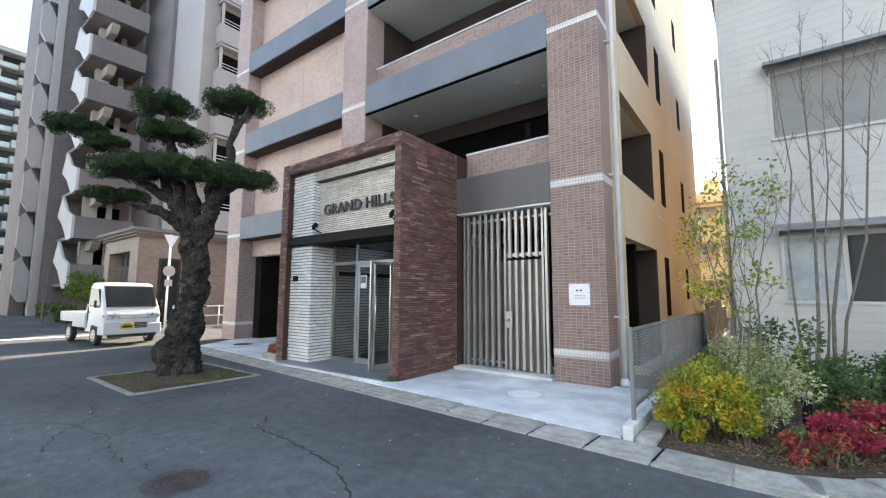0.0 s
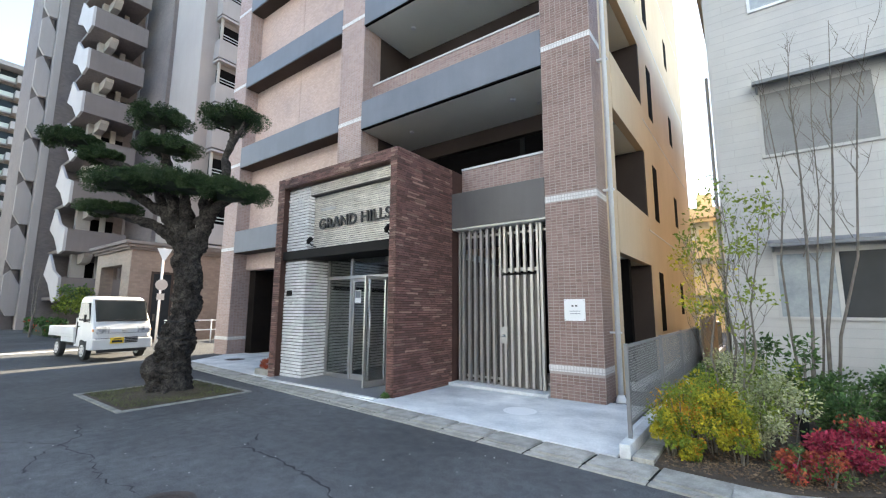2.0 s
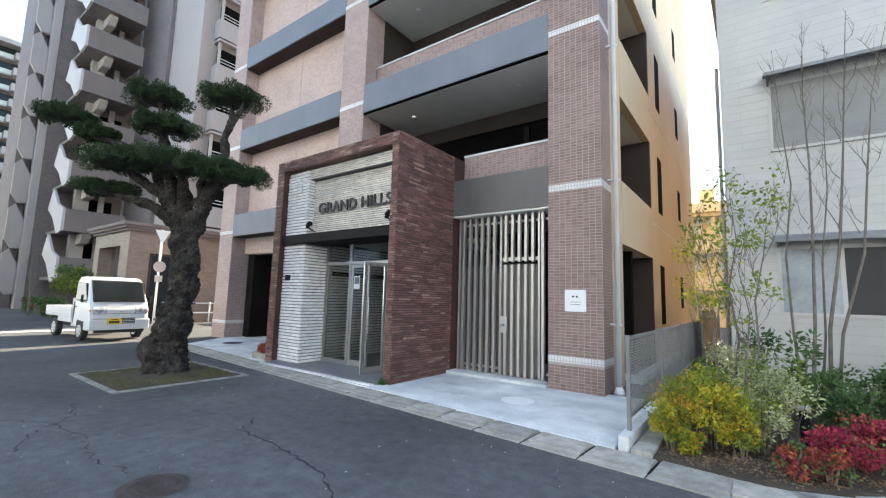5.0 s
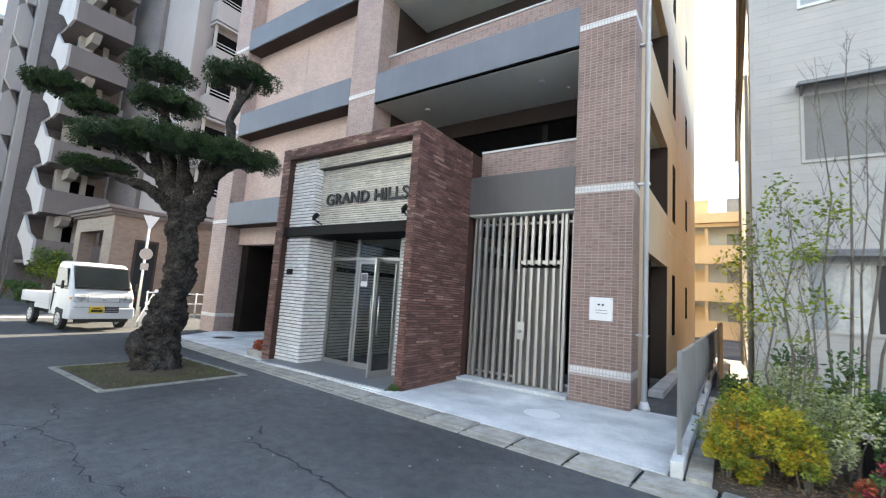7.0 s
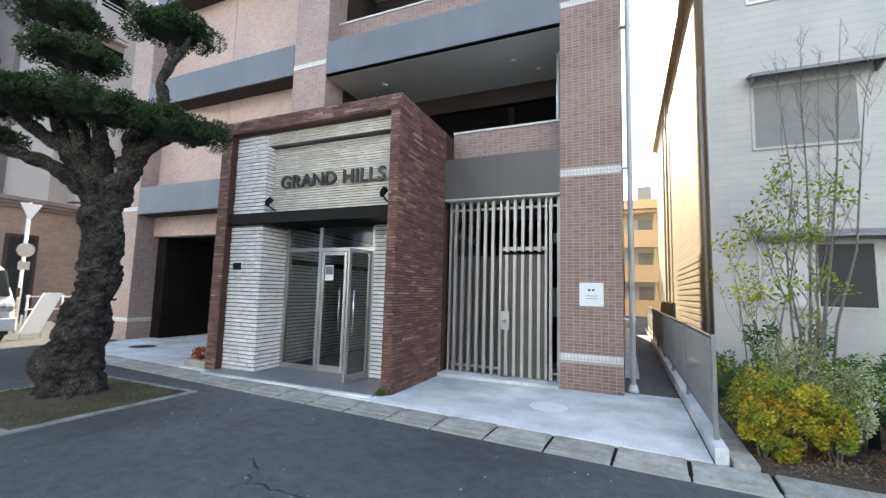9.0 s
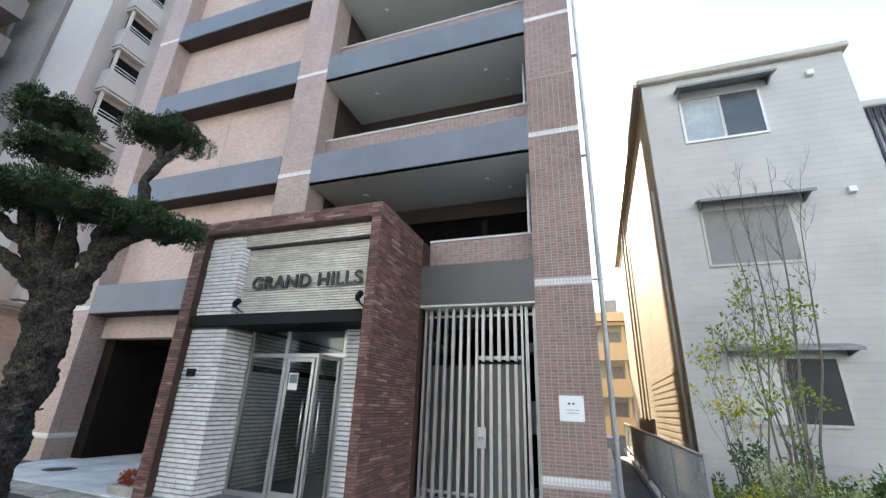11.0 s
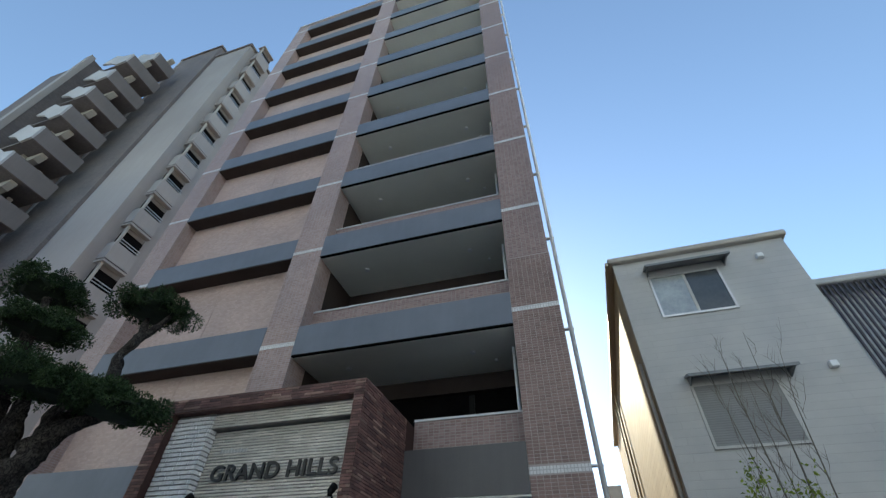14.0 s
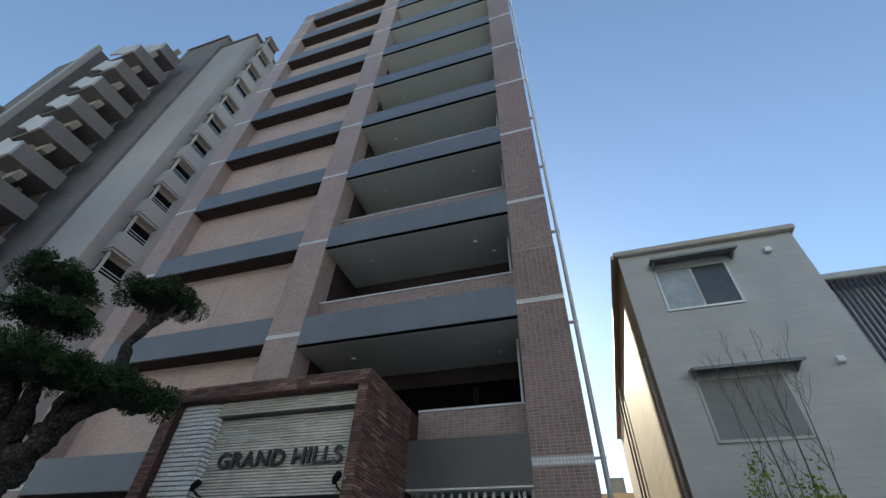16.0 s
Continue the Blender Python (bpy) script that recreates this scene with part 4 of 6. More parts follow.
limbs = [
    ([hub, (-8.0, 3.2, 3.0), (-8.05, 3.05, 3.6), (-8.1, 2.95, 4.2), (-8.2, 2.9, 4.75)], [0.19, 0.135, 0.11, 0.09, 0.05]),
    ([hub + Vector((0.08, 0.08, 0)), (-7.58, 3.52, 3.0), (-7.40, 3.62, 3.5), (-7.33, 3.68, 3.85), (-7.46, 3.70, 4.15), (-7.38, 3.74, 4.45), (-7.52, 3.8, 4.85)], [0.20, 0.145, 0.11, 0.085, 0.075, 0.065, 0.04]),
    ([(-7.7, 3.46, 2.95), (-7.35, 3.55, 3.2), (-6.9, 3.62, 3.35)], [0.13, 0.09, 0.05]),
    ([hub, (-8.25, 3.05, 2.85), (-8.5, 2.75, 3.0), (-8.9, 2.5, 3.12)], [0.15, 0.10, 0.08, 0.05]),
    ([(-8.0, 3.2, 3.0), (-8.3, 2.8, 3.3), (-8.35, 2.55, 3.5)], [0.13, 0.09, 0.05]),
    ([(-8.05, 3.05, 3.5), (-8.5, 2.6, 3.85), (-8.85, 2.2, 4.05), (-9.2, 1.9, 4.3)], [0.11, 0.08, 0.06, 0.04]),
    ([(-7.40, 3.74, 4.4), (-7.28, 3.8, 4.6), (-7.15, 3.85, 4.85)], [0.07, 0.05, 0.035]),
    ([hub + Vector((0.0, -0.02, 0)), (-7.86, 3.30, 3.0), (-7.78, 3.2, 3.45)], [0.2, 0.13, 0.07]),
    ([(-7.88, 3.36, 2.4), (-8.12, 3.22, 2.8), (-8.2, 3.05, 3.2), (-8.12, 2.9, 3.5)], [0.17, 0.12, 0.1, 0.06]),
    ([(-7.62, 3.5, 3.05), (-7.5, 3.4, 3.3), (-7.3, 3.4, 3.45)], [0.12, 0.08, 0.05]),
]
for i, (pts, rad) in enumerate(limbs):
    bm = bmesh.new()
    limb(bm, pts, [q * 0.92 for q in rad], 16, 0.34, i * 3.1)
    part("limb", bm, M_BARK, tree, smooth=True)
rr = random.Random(11)
for i, (c, r) in enumerate(PADS):
    c = tuple(lean(c))
    bm = bmesh.new()
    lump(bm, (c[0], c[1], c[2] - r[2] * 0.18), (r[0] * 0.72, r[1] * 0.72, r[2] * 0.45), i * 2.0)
    inner = part("shade_core", bm, M_PINEIN, tree)
    bm = bmesh.new()
    for k in range(26):
        a, q = k * 2.39996 + rr.uniform(-0.3, 0.3), math.sqrt((k + 0.5) / 26) * 0.86
        sub = (c[0] + math.cos(a) * q * r[0], c[1] + math.sin(a) * q * r[1], c[2] + (0.42 * math.sqrt(1 - q * q) - 0.32 + rr.uniform(-0.1, 0.12)) * r[2])
        leaf_ball(bm, sub, (r[0] * 0.30, r[1] * 0.30, r[2] * 0.62), 480, 0.037, rr, 0.8, 0.5, 0.24, c[2] - r[2] * 0.78)
    part("foliage_pad", bm, M_PINE, tree, "dark green clipped foliage pad")
# ---- unseen walls added behind the camera to close the place and bounce light ----
# Blue-grey tone chosen to keep the bounced sunlight neutral.
M_BOUNCE = surface("pale_blue_bounce_wall", (0.46, 0.54, 0.64), (0.56, 0.63, 0.72), 0.85, 0.3, 20, 0.1)
back = thing("bounce_walls", "unseen plain walls added to bounce light onto the facades", "building")
boxes("wall", M_BOUNCE, back, (-70.0, -22.0, 0, -16.0, -16.0, 25.0))
boxes("wall", M_BOUNCE, back, (-15.0, -22.0, 0, 40.0, -17.0, 23.0))
boxes("wall", M_SIDING, back, (22.0, -16.0, 0, 30.0, 30.0, 9.0))

# ---- the gate ----
gate = thing("louvred_gate", "champagne aluminium louvred gate with a service door", "gate")
GY0 = 7.28


def gate_bar(x, z0, z1, w=0.05, d=0.08, parent=None):
    return boxes("bar", M_GATEBAR, parent or gate, (x - w / 2, GY0 - d, z0, x + w / 2, GY0, z1), bevel=0.003)


boxes("post", M_GATEBAR, gate, (-4.725, GY0 - 0.06, 0.086, -4.685, GY0 + 0.04, 3.065), bevel=0.004)
boxes("post", M_GATEBAR, gate, (-2.83, GY0 - 0.06, 0.086, -2.775, GY0 + 0.04, 3.065), bevel=0.004)
boxes("post", M_GATEBAR, gate, (-3.80, GY0 - 0.05, 0.086, -3.755, GY0 + 0.04, 3.065), bevel=0.004)
boxes("post", M_GATEBAR, gate, (-3.03, GY0 - 0.05, 0.086, -2.99, GY0 + 0.04, 3.065), bevel=0.004)
for z in (2.93, 0.20):
    boxes("rail", M_GATEBAR, gate, (-4.69, GY0 + 0.002, z - 0.02, -3.80, GY0 + 0.03, z + 0.02))
    boxes("rail", M_GATEBAR, gate, (-2.99, GY0 + 0.002, z - 0.02, -2.83, GY0 + 0.03, z + 0.02))
boxes("rail", M_GATEBAR, gate, (-3.755, GY0 + 0.002, 2.91, -3.03, GY0 + 0.03, 2.95))
boxes("rail", M_GATEBAR, gate, (-3.755, GY0 - 0.02, 2.19, -3.03, GY0 + 0.03, 2.25))
for i in range(6):
    gate_bar(-4.60 + 0.138 * i, 0.10, 3.05)
for x in (-2.93,):
    gate_bar(x, 0.10, 3.05)
for i in range(5):
    gate_bar(-3.66 + 0.135 * i, 2.16, 3.05)
boxes("panel", M_GATEPANEL, gate, (-4.68, GY0 + 0.06, 0.12, -3.81, GY0 + 0.08, 2.10), label="champagne metal panel behind the bars, darkened for shaded gaps")
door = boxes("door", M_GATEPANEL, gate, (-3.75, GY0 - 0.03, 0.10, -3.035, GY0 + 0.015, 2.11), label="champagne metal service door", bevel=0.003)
for i in range(5):
    gate_bar(-3.66 + 0.135 * i, 0.10, 2.11, 0.05, 0.085, door)
for z in (0.42, 0.92, 1.42):
    for x in (-3.59, -3.32):
        boxes("inset", M_GATEPANEL, door, (x, GY0 - 0.034, z, x + 0.10, GY0 - 0.0305, z + 0.34))
boxes("door_top", M_DARKMETAL, door, (-3.75, GY0 - 0.04, 2.112, -3.035, GY0 + 0.02, 2.14))
boxes("lock_plate", M_STEEL, door, (-3.735, GY0 - 0.125, 0.86, -3.60, GY0 - 0.0855, 1.16), bevel=0.004)
bm = bmesh.new()
tube(bm, [(-3.67, GY0 - 0.126, 1.0), (-3.67, GY0 - 0.18, 1.0)], 0.028, 14)
part("knob", bm, M_STEEL, door, "steel knob", smooth=True)

# notice on the pillar
notice = thing("notice_board", "white acrylic notice panel screwed to the pillar", "sign")
boxes("panel", M_WHITE, notice, (-2.47, F - 0.022, 1.30, -2.122, F - 0.006, 1.655), bevel=0.002)
for x0, x1, z0, z1 in ((-2.345, -2.31, 1.53, 1.556), (-2.285, -2.25, 1.53, 1.556), (-2.38, -2.20, 1.452, 1.46), (-2.37, -2.20, 1.412, 1.42)):
    boxes("text_bar", M_TEXT if z0 > 1.5 else M_BEAM, notice, (x0, F - 0.024, z0, x1, F - 0.0222, z1))
for x in (-2.45, -2.14):
    for z in (1.32, 1.635):
        bm = bmesh.new()
        tube(bm, [(x, F - 0.022, z), (x, F - 0.03, z)], 0.009, 10)
        part("screw", bm, M_STEEL, notice)

# ---- entrance doors ----
EY = 6.15
entrance = thing("glass_entrance", "steel-framed glass entrance with an open door leaf", "entrance door")
for x in (-7.445, -6.70, -5.60):
    boxes("mullion", M_STEEL, entrance, (x - 0.03, EY - 0.04, 0.061, x + 0.03, EY + 0.04, 2.59), bevel=0.003)
boxes("head", M_STEEL, entrance, (-7.475, EY - 0.04, 2.552, -5.57, EY + 0.04, 2.598))
for x0, x1 in ((-7.414, -6.731), (-6.669, -5.631)):
    boxes("transom", M_STEEL, entrance, (x0, EY - 0.04, 2.10, x1, EY + 0.04, 2.16))
    p = boxes("pane", M_GLASS, entrance, (x0, EY - 0.005, 2.161, x1, EY + 0.005, 2.551))
    p.visible_shadow = False
boxes("bottom_rail", M_STEEL, entrance, (-7.414, EY - 0.03, 0.061, -6.731, EY + 0.03, 0.14))
p = boxes("pane", M_GLASS, entrance, (-7.414, EY - 0.005, 0.141, -6.731, EY + 0.005, 2.099))
p.visible_shadow = False


def door_leaf(m, label, W=0.60):
    leaf = new("door_leaf")
    leaf.parent = entrance
    leaf.matrix_local = m
    tagged(leaf, label)
    H = 2.03
    for d in ((0, -0.02, 0, 0.055, 0.02, H), (W - 0.055, -0.02, 0, W, 0.02, H), (0.0555, -0.02, 0, W - 0.0555, 0.02, 0.11), (0.0555, -0.02, H - 0.06, W - 0.0555, 0.02, H)):
        boxes("stile", M_STEEL, leaf, d, bevel=0.003)
    g = boxes("glass", M_GLASS, leaf, (0.0555, -0.004, 0.111, W - 0.0555, 0.004, H - 0.061))
    g.visible_shadow = False
    bm = bmesh.new()
    for s in (-0.06, 0.06):
        tube(bm, [(W - 0.09, s, 0.72), (W - 0.09, s, 1.38)], 0.015, 10)
        for z in (0.8, 1.3):
            tube(bm, [(W - 0.09, s, z), (W - 0.09, 0, z)], 0.01, 8)
    part("pull_handle", bm, M_STEEL, leaf, "long steel pull handle", smooth=True)
    return leaf


door_leaf(pose(-6.665, EY, 0.063, 0, 0, 0), "closed glass door leaf in a steel frame", 0.525)
door_leaf(pose(-5.645, EY - 0.045, 0.063, 0, 0, -97), "open glass door leaf in a steel frame", 0.525)
poster = thing("paper_notice", "small blue and white paper notice taped to the glass door", "notice")
boxes("sheet", M_WHITE, poster, (-6.60, EY - 0.0075, 1.60, -6.42, EY - 0.0045, 1.86))
boxes("print_block", M_BEAM, poster, (-6.585, EY - 0.009, 1.70, -6.435, EY - 0.0078, 1.84))
# the lobby behind
lobby = thing("lobby", "white tiled lobby behind the glass doors", "room", kind="structure")
lobby_wall = boxes("wall", M_WHITEGAP, lobby, (-7.75, 6.25, 0.061, -7.53, 11.0, 2.6))
# Grey and dark brown walls carry the dim lobby's shade in their colour.
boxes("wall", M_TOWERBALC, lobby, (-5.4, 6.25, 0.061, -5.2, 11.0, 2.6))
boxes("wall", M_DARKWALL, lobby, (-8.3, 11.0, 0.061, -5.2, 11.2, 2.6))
boxes("lobby_floor", M_FLOOR, lobby, (-8.3, 7.902, 0.02, -5.2, 11.0, 0.06))
boxes("lobby_ceiling", M_WHITE, lobby, (-8.3, 7.402, 2.61, -5.2, 11.2, 2.75))
boxes("panel", M_DARKMETAL, lobby, (-5.42, 7.1, 1.2, -5.401, 7.35, 1.55))
boxes("handrail", M_DARKMETAL, lobby, (-7.50, 6.3, 1.88, -7.46, 10.5, 1.98))
jamb_wall = boxes("jamb_wall", M_WHITEGAP, portal, (-5.569, EY - 0.06, 0.061, IX1 - 0.002, EY + 0.08, 2.598), label="beige ribbed tile jamb")

# lettering on the sign wall
curve = bpy.data.curves.new("letters", "FONT")
curve.body, curve.size, curve.extrude, curve.space_character = "GRAND HILLS", 0.30, 0.014, 1.05
curve.offset = 0.005
tmp = new("tmp", curve)
dg = bpy.context.evaluated_depsgraph_get()
dg.update()
me = bpy.data.meshes.new_from_object(tmp.evaluated_get(dg))
bpy.data.objects.remove(tmp)
xs = [v.co.x for v in me.vertices]
span = max(xs) - min(xs)
me.transform(Matrix.Diagonal((2.075 / span, 1.0, 1.0, 1.0)))
letters = thing("sign_letters", "dark metal letters reading GRAND HILLS on the sign wall", "sign")
letters.matrix_world = pose(-7.23, 5.635, 3.14, 90, 0, 0)
whole = bmesh.new()
whole.from_mesh(me)
left = set(whole.verts)
while left:
    todo, seen = [left.pop()], set()
    while todo:
        v = todo.pop()
        seen.add(v)
        for ed in v.link_edges:
            o = ed.other_vert(v)
            if o in left:
                left.discard(o)
                todo.append(o)
    bm = bmesh.new()
    turned = {v: bm.verts.new(v.co) for v in sorted(seen, key=lambda q: q.index)}
    for f in whole.faces:
        if f.verts[0] in seen:
            bm.faces.new([turned[v] for v in f.verts])
    part("letter", bm, M_TEXT, letters)
whole.free()
small = thing("small_sign_letters", "faint pale row of small metal letters", "sign")
for i in range(9):
    h = 0.05 if i % 3 else 0.065
    boxes("letter_bar", M_SILLPALE, small, (-7.22 + 0.055 * i, 5.655, 3.53, -7.185 + 0.055 * i, 5.665, 3.53 + h))
plate = thing("intercom_plate", "small black name plate on the white column", "plate")
boxes("body", M_DARKMETAL, plate, (-8.06, 5.493, 1.74, -7.89, 5.517, 1.86), bevel=0.003)
boxes("lower_plate", M_STEEL, plate, (-8.02, 5.503, 1.585, -7.87, 5.517, 1.61))


def spotlight(x, z):
    ob = thing("spotlight", "small dark spotlight aimed at the sign", "lamp", "sign spotlights")
    bm = bmesh.new()
    tube(bm, [(x, 5.66, z - 0.10), (x, 5.55, z - 0.08), (x, 5.47, z - 0.02)], 0.012, 8)
    part("arm", bm, M_DARKMETAL, ob)
    bm = bmesh.new()
    tube(bm, [(x, 5.45, z - 0.05), (x, 5.46, z), (x, 5.53, z + 0.07)], [0.032, 0.045, 0.05], 14)
    part("head", bm, M_DARKMETAL, ob, smooth=True)


spotlight(-7.33, 2.87)
spotlight(-5.08, 2.88)

# ---- the neighbour's windows ----
M_SHUTTER = surface("grey_shutter", (0.213, 0.213, 0.213), (0.262, 0.262, 0.262), 0.6, 2, 60, 0.1)
M_CURTAIN = surface("pale_curtain", (0.45, 0.48, 0.50), (0.60, 0.63, 0.65), 0.9, 3, 30, 0.2)
M_AWNING = surface("grey_metal_awning", (0.17, 0.18, 0.19), (0.24, 0.25, 0.26), 0.5, 2, 60, 0.1)
M_SILL = surface("pale_window_trim", (0.42, 0.41, 0.395), (0.50, 0.49, 0.47), 0.5, 2, 60, 0.05)


def house_window(x0, x1, z0, z1, kind):
    w = new("window")
    w.parent = neighbour
    tagged(w, {"shutter": "window closed by a grey roller shutter", "sliding": "sliding window with a pale curtain", "dark": "sliding window with dark panes"}[kind])
    y = NY
    trim = M_SILL if kind != "sliding" else M_ALU
    for d in ((x0 - 0.05, y - 0.04, z0 - 0.05, x1 + 0.05, y + 0.05, z0), (x0 - 0.05, y - 0.03, z1, x1 + 0.05, y + 0.05, z1 + 0.05), (x0 - 0.05, y - 0.03, z0 + 0.001, x0, y + 0.05, z1 - 0.001), (x1, y - 0.03, z0 + 0.001, x1 + 0.05, y + 0.05, z1 - 0.001)):
        boxes("window_frame", trim, w, d)
    if kind == "shutter":
        n = 26
        for i in range(n):
            h = (z1 - z0) / n
            boxes("slat", M_SHUTTER, w, (x0 + 0.002, y - 0.022, z0 + h * i + 0.004, x1 - 0.002, y + 0.0, z0 + h * (i + 1)))
    else:
        xm = (x0 + x1) / 2
        boxes("sash", M_SILL, w, (xm - 0.03, y - 0.022, z0 + 0.002, xm + 0.03, y - 0.002, z1 - 0.002))
        boxes("pane", M_CURTAINGLASS, w, (x0 + 0.002, y - 0.012, z0 + 0.002, xm - 0.031, y - 0.004, z1 - 0.002))
        boxes("pane", M_DGLASS if kind == "dark" else M_SCREENGLASS, w, (xm + 0.031, y - 0.012, z0 + 0.002, x1 - 0.002, y - 0.004, z1 - 0.002))
    return w


M_SCREENGLASS = surface("dark_screened_glass", (0.055, 0.065, 0.075), (0.085, 0.095, 0.105), 0.15, 2, 12, 0.0)
M_CURTAINGLASS = surface("curtain_behind_glass", (0.23, 0.26, 0.275), (0.42, 0.445, 0.45), 0.08, 2, 12, 0.0, spec=0.8)
house_window(0.46, 1.96, 7.20, 8.30, "sliding")
house_window(0.46, 1.95, 4.29, 5.46, "shutter")
house_window(0.46, 2.03, 1.38, 2.46, "dark")


def awning(x0, x1, z, dep):
    a = new("awning")
    a.parent = neighbour
    tagged(a, "grey metal window awning")
    bm = bmesh.new()
    prism(bm, [(NY - 0.001, z + 0.17), (NY - 0.001, z + 0.13), (NY - dep, z), (NY - dep, z + 0.06)], x0, x1, "x")
    part("sheet", bm, M_AWNING, a)
    for x in (x0 + 0.05, x1 - 0.09):
        bm = bmesh.new()
        prism(bm, [(NY - 0.001, z + 0.128), (NY - 0.001, z - 0.06), (NY - dep * 0.9, z + 0.01)], x, x + 0.03, "x")
        part("bracket", bm, M_AWNING, a)


awning(0.36, 2.26, 8.42, 0.4)
awning(0.36, 2.32, 5.53, 0.4)
awning(0.36, 2.32, 2.56, 0.4)
for x, z in ((3.0, 5.62), (2.95, 8.45)):
    bm = bmesh.new()
    box(bm, x - 0.07, NY - 0.12, z - 0.07, x + 0.07, NY - 0.001, z + 0.06)
    part("vent_hood", bm, M_WHITE, neighbour, "white vent hood", bevel=0.02)
# downpipes and gutter of the neighbour
for y, zt in ((9.85, 6.2), (17.6, 8.8), (18.9, 8.8)):
    bm = bmesh.new()
    tube(bm, [(NX0 - 0.07, y, 0.0), (NX0 - 0.07, y, zt)], 0.035, 10)
    part("downpipe", bm, M_EAVES, neighbour, smooth=True)
boxes("corner_trim", M_SILL, neighbour, (NX0 - 0.012, NY - 0.012, 0, NX0 + 0.05, NY + 0.06, NT))
boxes("eaves_gutter", M_EAVES, neighbour, (NX0 - 0.19, NY - 0.1, NT - 0.05, NX0 - 0.122, 24.0, NT + 0.06))
# Raised strips added to imitate slat shadows low on the side wall.
for i in range(14):
    boxes("slat_shadow_strip", M_SIDINGSUN, neighbour, (NX0 - 0.022, 10.3, 0.35 + 0.15 * i, NX0 - 0.001, 15.5, 0.47 + 0.15 * i))

# dark louvred house beyond
louvre = thing("louvred_house", "dark house with a screen of black vertical louvres", "house")
boxes("wall", M_ROOF, louvre, (4.3, 12.2, 0, 9.0, 18.0, 8.6))
boxes("louvre_top", M_SIDING, louvre, (4.1, 11.4, 8.601, 9.0, 18.0, 8.8), bevel=0.05)
M_NAVY = surface("dark_navy_metal", (0.022, 0.022, 0.04), (0.035, 0.035, 0.06), 0.5, 2, 60, 0.05)
for i in range(40):
    boxes("louvre", M_NAVY, louvre, (4.2 + 0.125 * i, 11.5, 3.0, 4.245 + 0.125 * i, 11.54, 8.6))
boxes("backing", M_CURTAIN, louvre, (4.25, 12.0, 2.9, 9.0, 12.19, 8.59))
boxes("dark_fin", M_NAVY, louvre, (3.75, 8.9, 2.3, 3.95, 9.2, 4.0))
boxes("dark_fin", M_NAVY, louvre, (3.72, 9.2, 0.0, 4.4, 9.4, 3.7))

# far ochre flats seen along the passage
flats = thing("ochre_apartments", "low ochre and pale apartment block beyond the passage", "building")
boxes("wall", M_FARPALE, flats, (-14.0, 36.5, 0, 12.0, 46.0, 8.0))
for k in range(4):
    z = 0.9 + 2.62 * k
    boxes("balcony", M_FARORANGE, flats, (-14.0, 35.0, z - 1.0, 12.0, 35.25, z + 0.3 if k < 3 else z - 0.2), label="ochre balcony front")
    for i in range(12):
        boxes("door", M_FARORANGE if i % 3 else M_AWNING, flats, (-13.5 + 2.1 * i, 36.4, z + 0.3, -12.5 + 2.1 * i, 36.49, z + 1.3))
    for i in range(12):
        boxes("post", M_FARORANGE, flats, (-14.0 + 2.36 * i, 35.26, z - 0.3, -13.8 + 2.36 * i, 35.5, z + 2.3 if k < 3 else z))
boxes("roof_slab", M_FARORANGE, flats, (-14.3, 34.6, 8.001, 12.3, 46.0, 8.7))

# ---- fence along the passage ----
M_FENCE = surface("grey_fence_metal", (0.20, 0.205, 0.21), (0.28, 0.285, 0.29), 0.45, 2, 60, 0.05, metal=0.4)
fence_wall = setting(boxes("fence_wall", M_CONCRETE, None, (-1.1050, 4.79, 0.0, -0.9950, 20.0, 0.15), bevel=0.01), "low pale concrete wall under the mesh fence", "wall")
fence = thing("mesh_fence", "grey metal mesh fence on a low concrete wall", "fence")
for i in range(8):
    y = 5.05 + 2.0 * i
    boxes("post", M_FENCE, fence, (-1.0700, y - 0.02, 0.13, -1.0300, y + 0.02, 1.12), bevel=0.003)
    if i < 7:
        panel = boxes("rail", M_FENCE, fence, (-1.0650, y + 0.021, 1.075, -1.0350, y + 1.979, 1.105), (-1.0650, y + 0.021, 0.27, -1.0350, y + 1.979, 0.30))
        bm = bmesh.new()
        for k in range(48):
            yy = y + 0.06 + 0.04 * k
            box(bm, -1.0520, yy, 0.30, -1.0480, yy + 0.004, 1.075)
        for k in range(26):
            zz = 0.31 + 0.029 * k
            box(bm, -1.0555, y + 0.021, zz, -1.0525, y + 1.979, zz + 0.006)
        tagged(part("mesh", bm, M_FENCE, fence), kind="stuff")
M_WOOD = surface("brown_board", (0.16, 0.11, 0.075), (0.25, 0.18, 0.125), 0.7, 3, 40, 0.3)
boards = thing("board_screen", "brown weathered board screen beside the house", "screen")
for i in range(9):
    boxes("board", M_WOOD, boards, (-0.88, 10.6 + 0.42 * i, 0.0, -0.84, 10.98 + 0.42 * i, 1.35 - 0.03 * (i % 3)))
edge = setting(boxes("bed_edge", M_SLAB, None, (-0.975, 4.75, 0.0, -0.78, 9.4, 0.06), bevel=0.006), "narrow concrete garden edging", "kerb")

# ---- garden ----
bm = bmesh.new()
prism(bm, [(-0.775, 4.72), (0.08, 4.66), (0.46, 4.80), (0.95, 5.18), (1.9, 5.92), (3.4, 6.62), (4.6, 7.1), (4.6, 9.59), (-0.775, 9.59)], 0.002, 0.03, "z")
setting(part("garden_soil", bm, M_SOIL), "dark garden soil strewn with dry leaves", "ground")
M_DRYLEAF = leaf_surface("dry_fallen_leaf", (0.05, 0.034, 0.022), (0.30, 0.215, 0.14), 0.8)

bm = bmesh.new()
rr = random.Random(21)
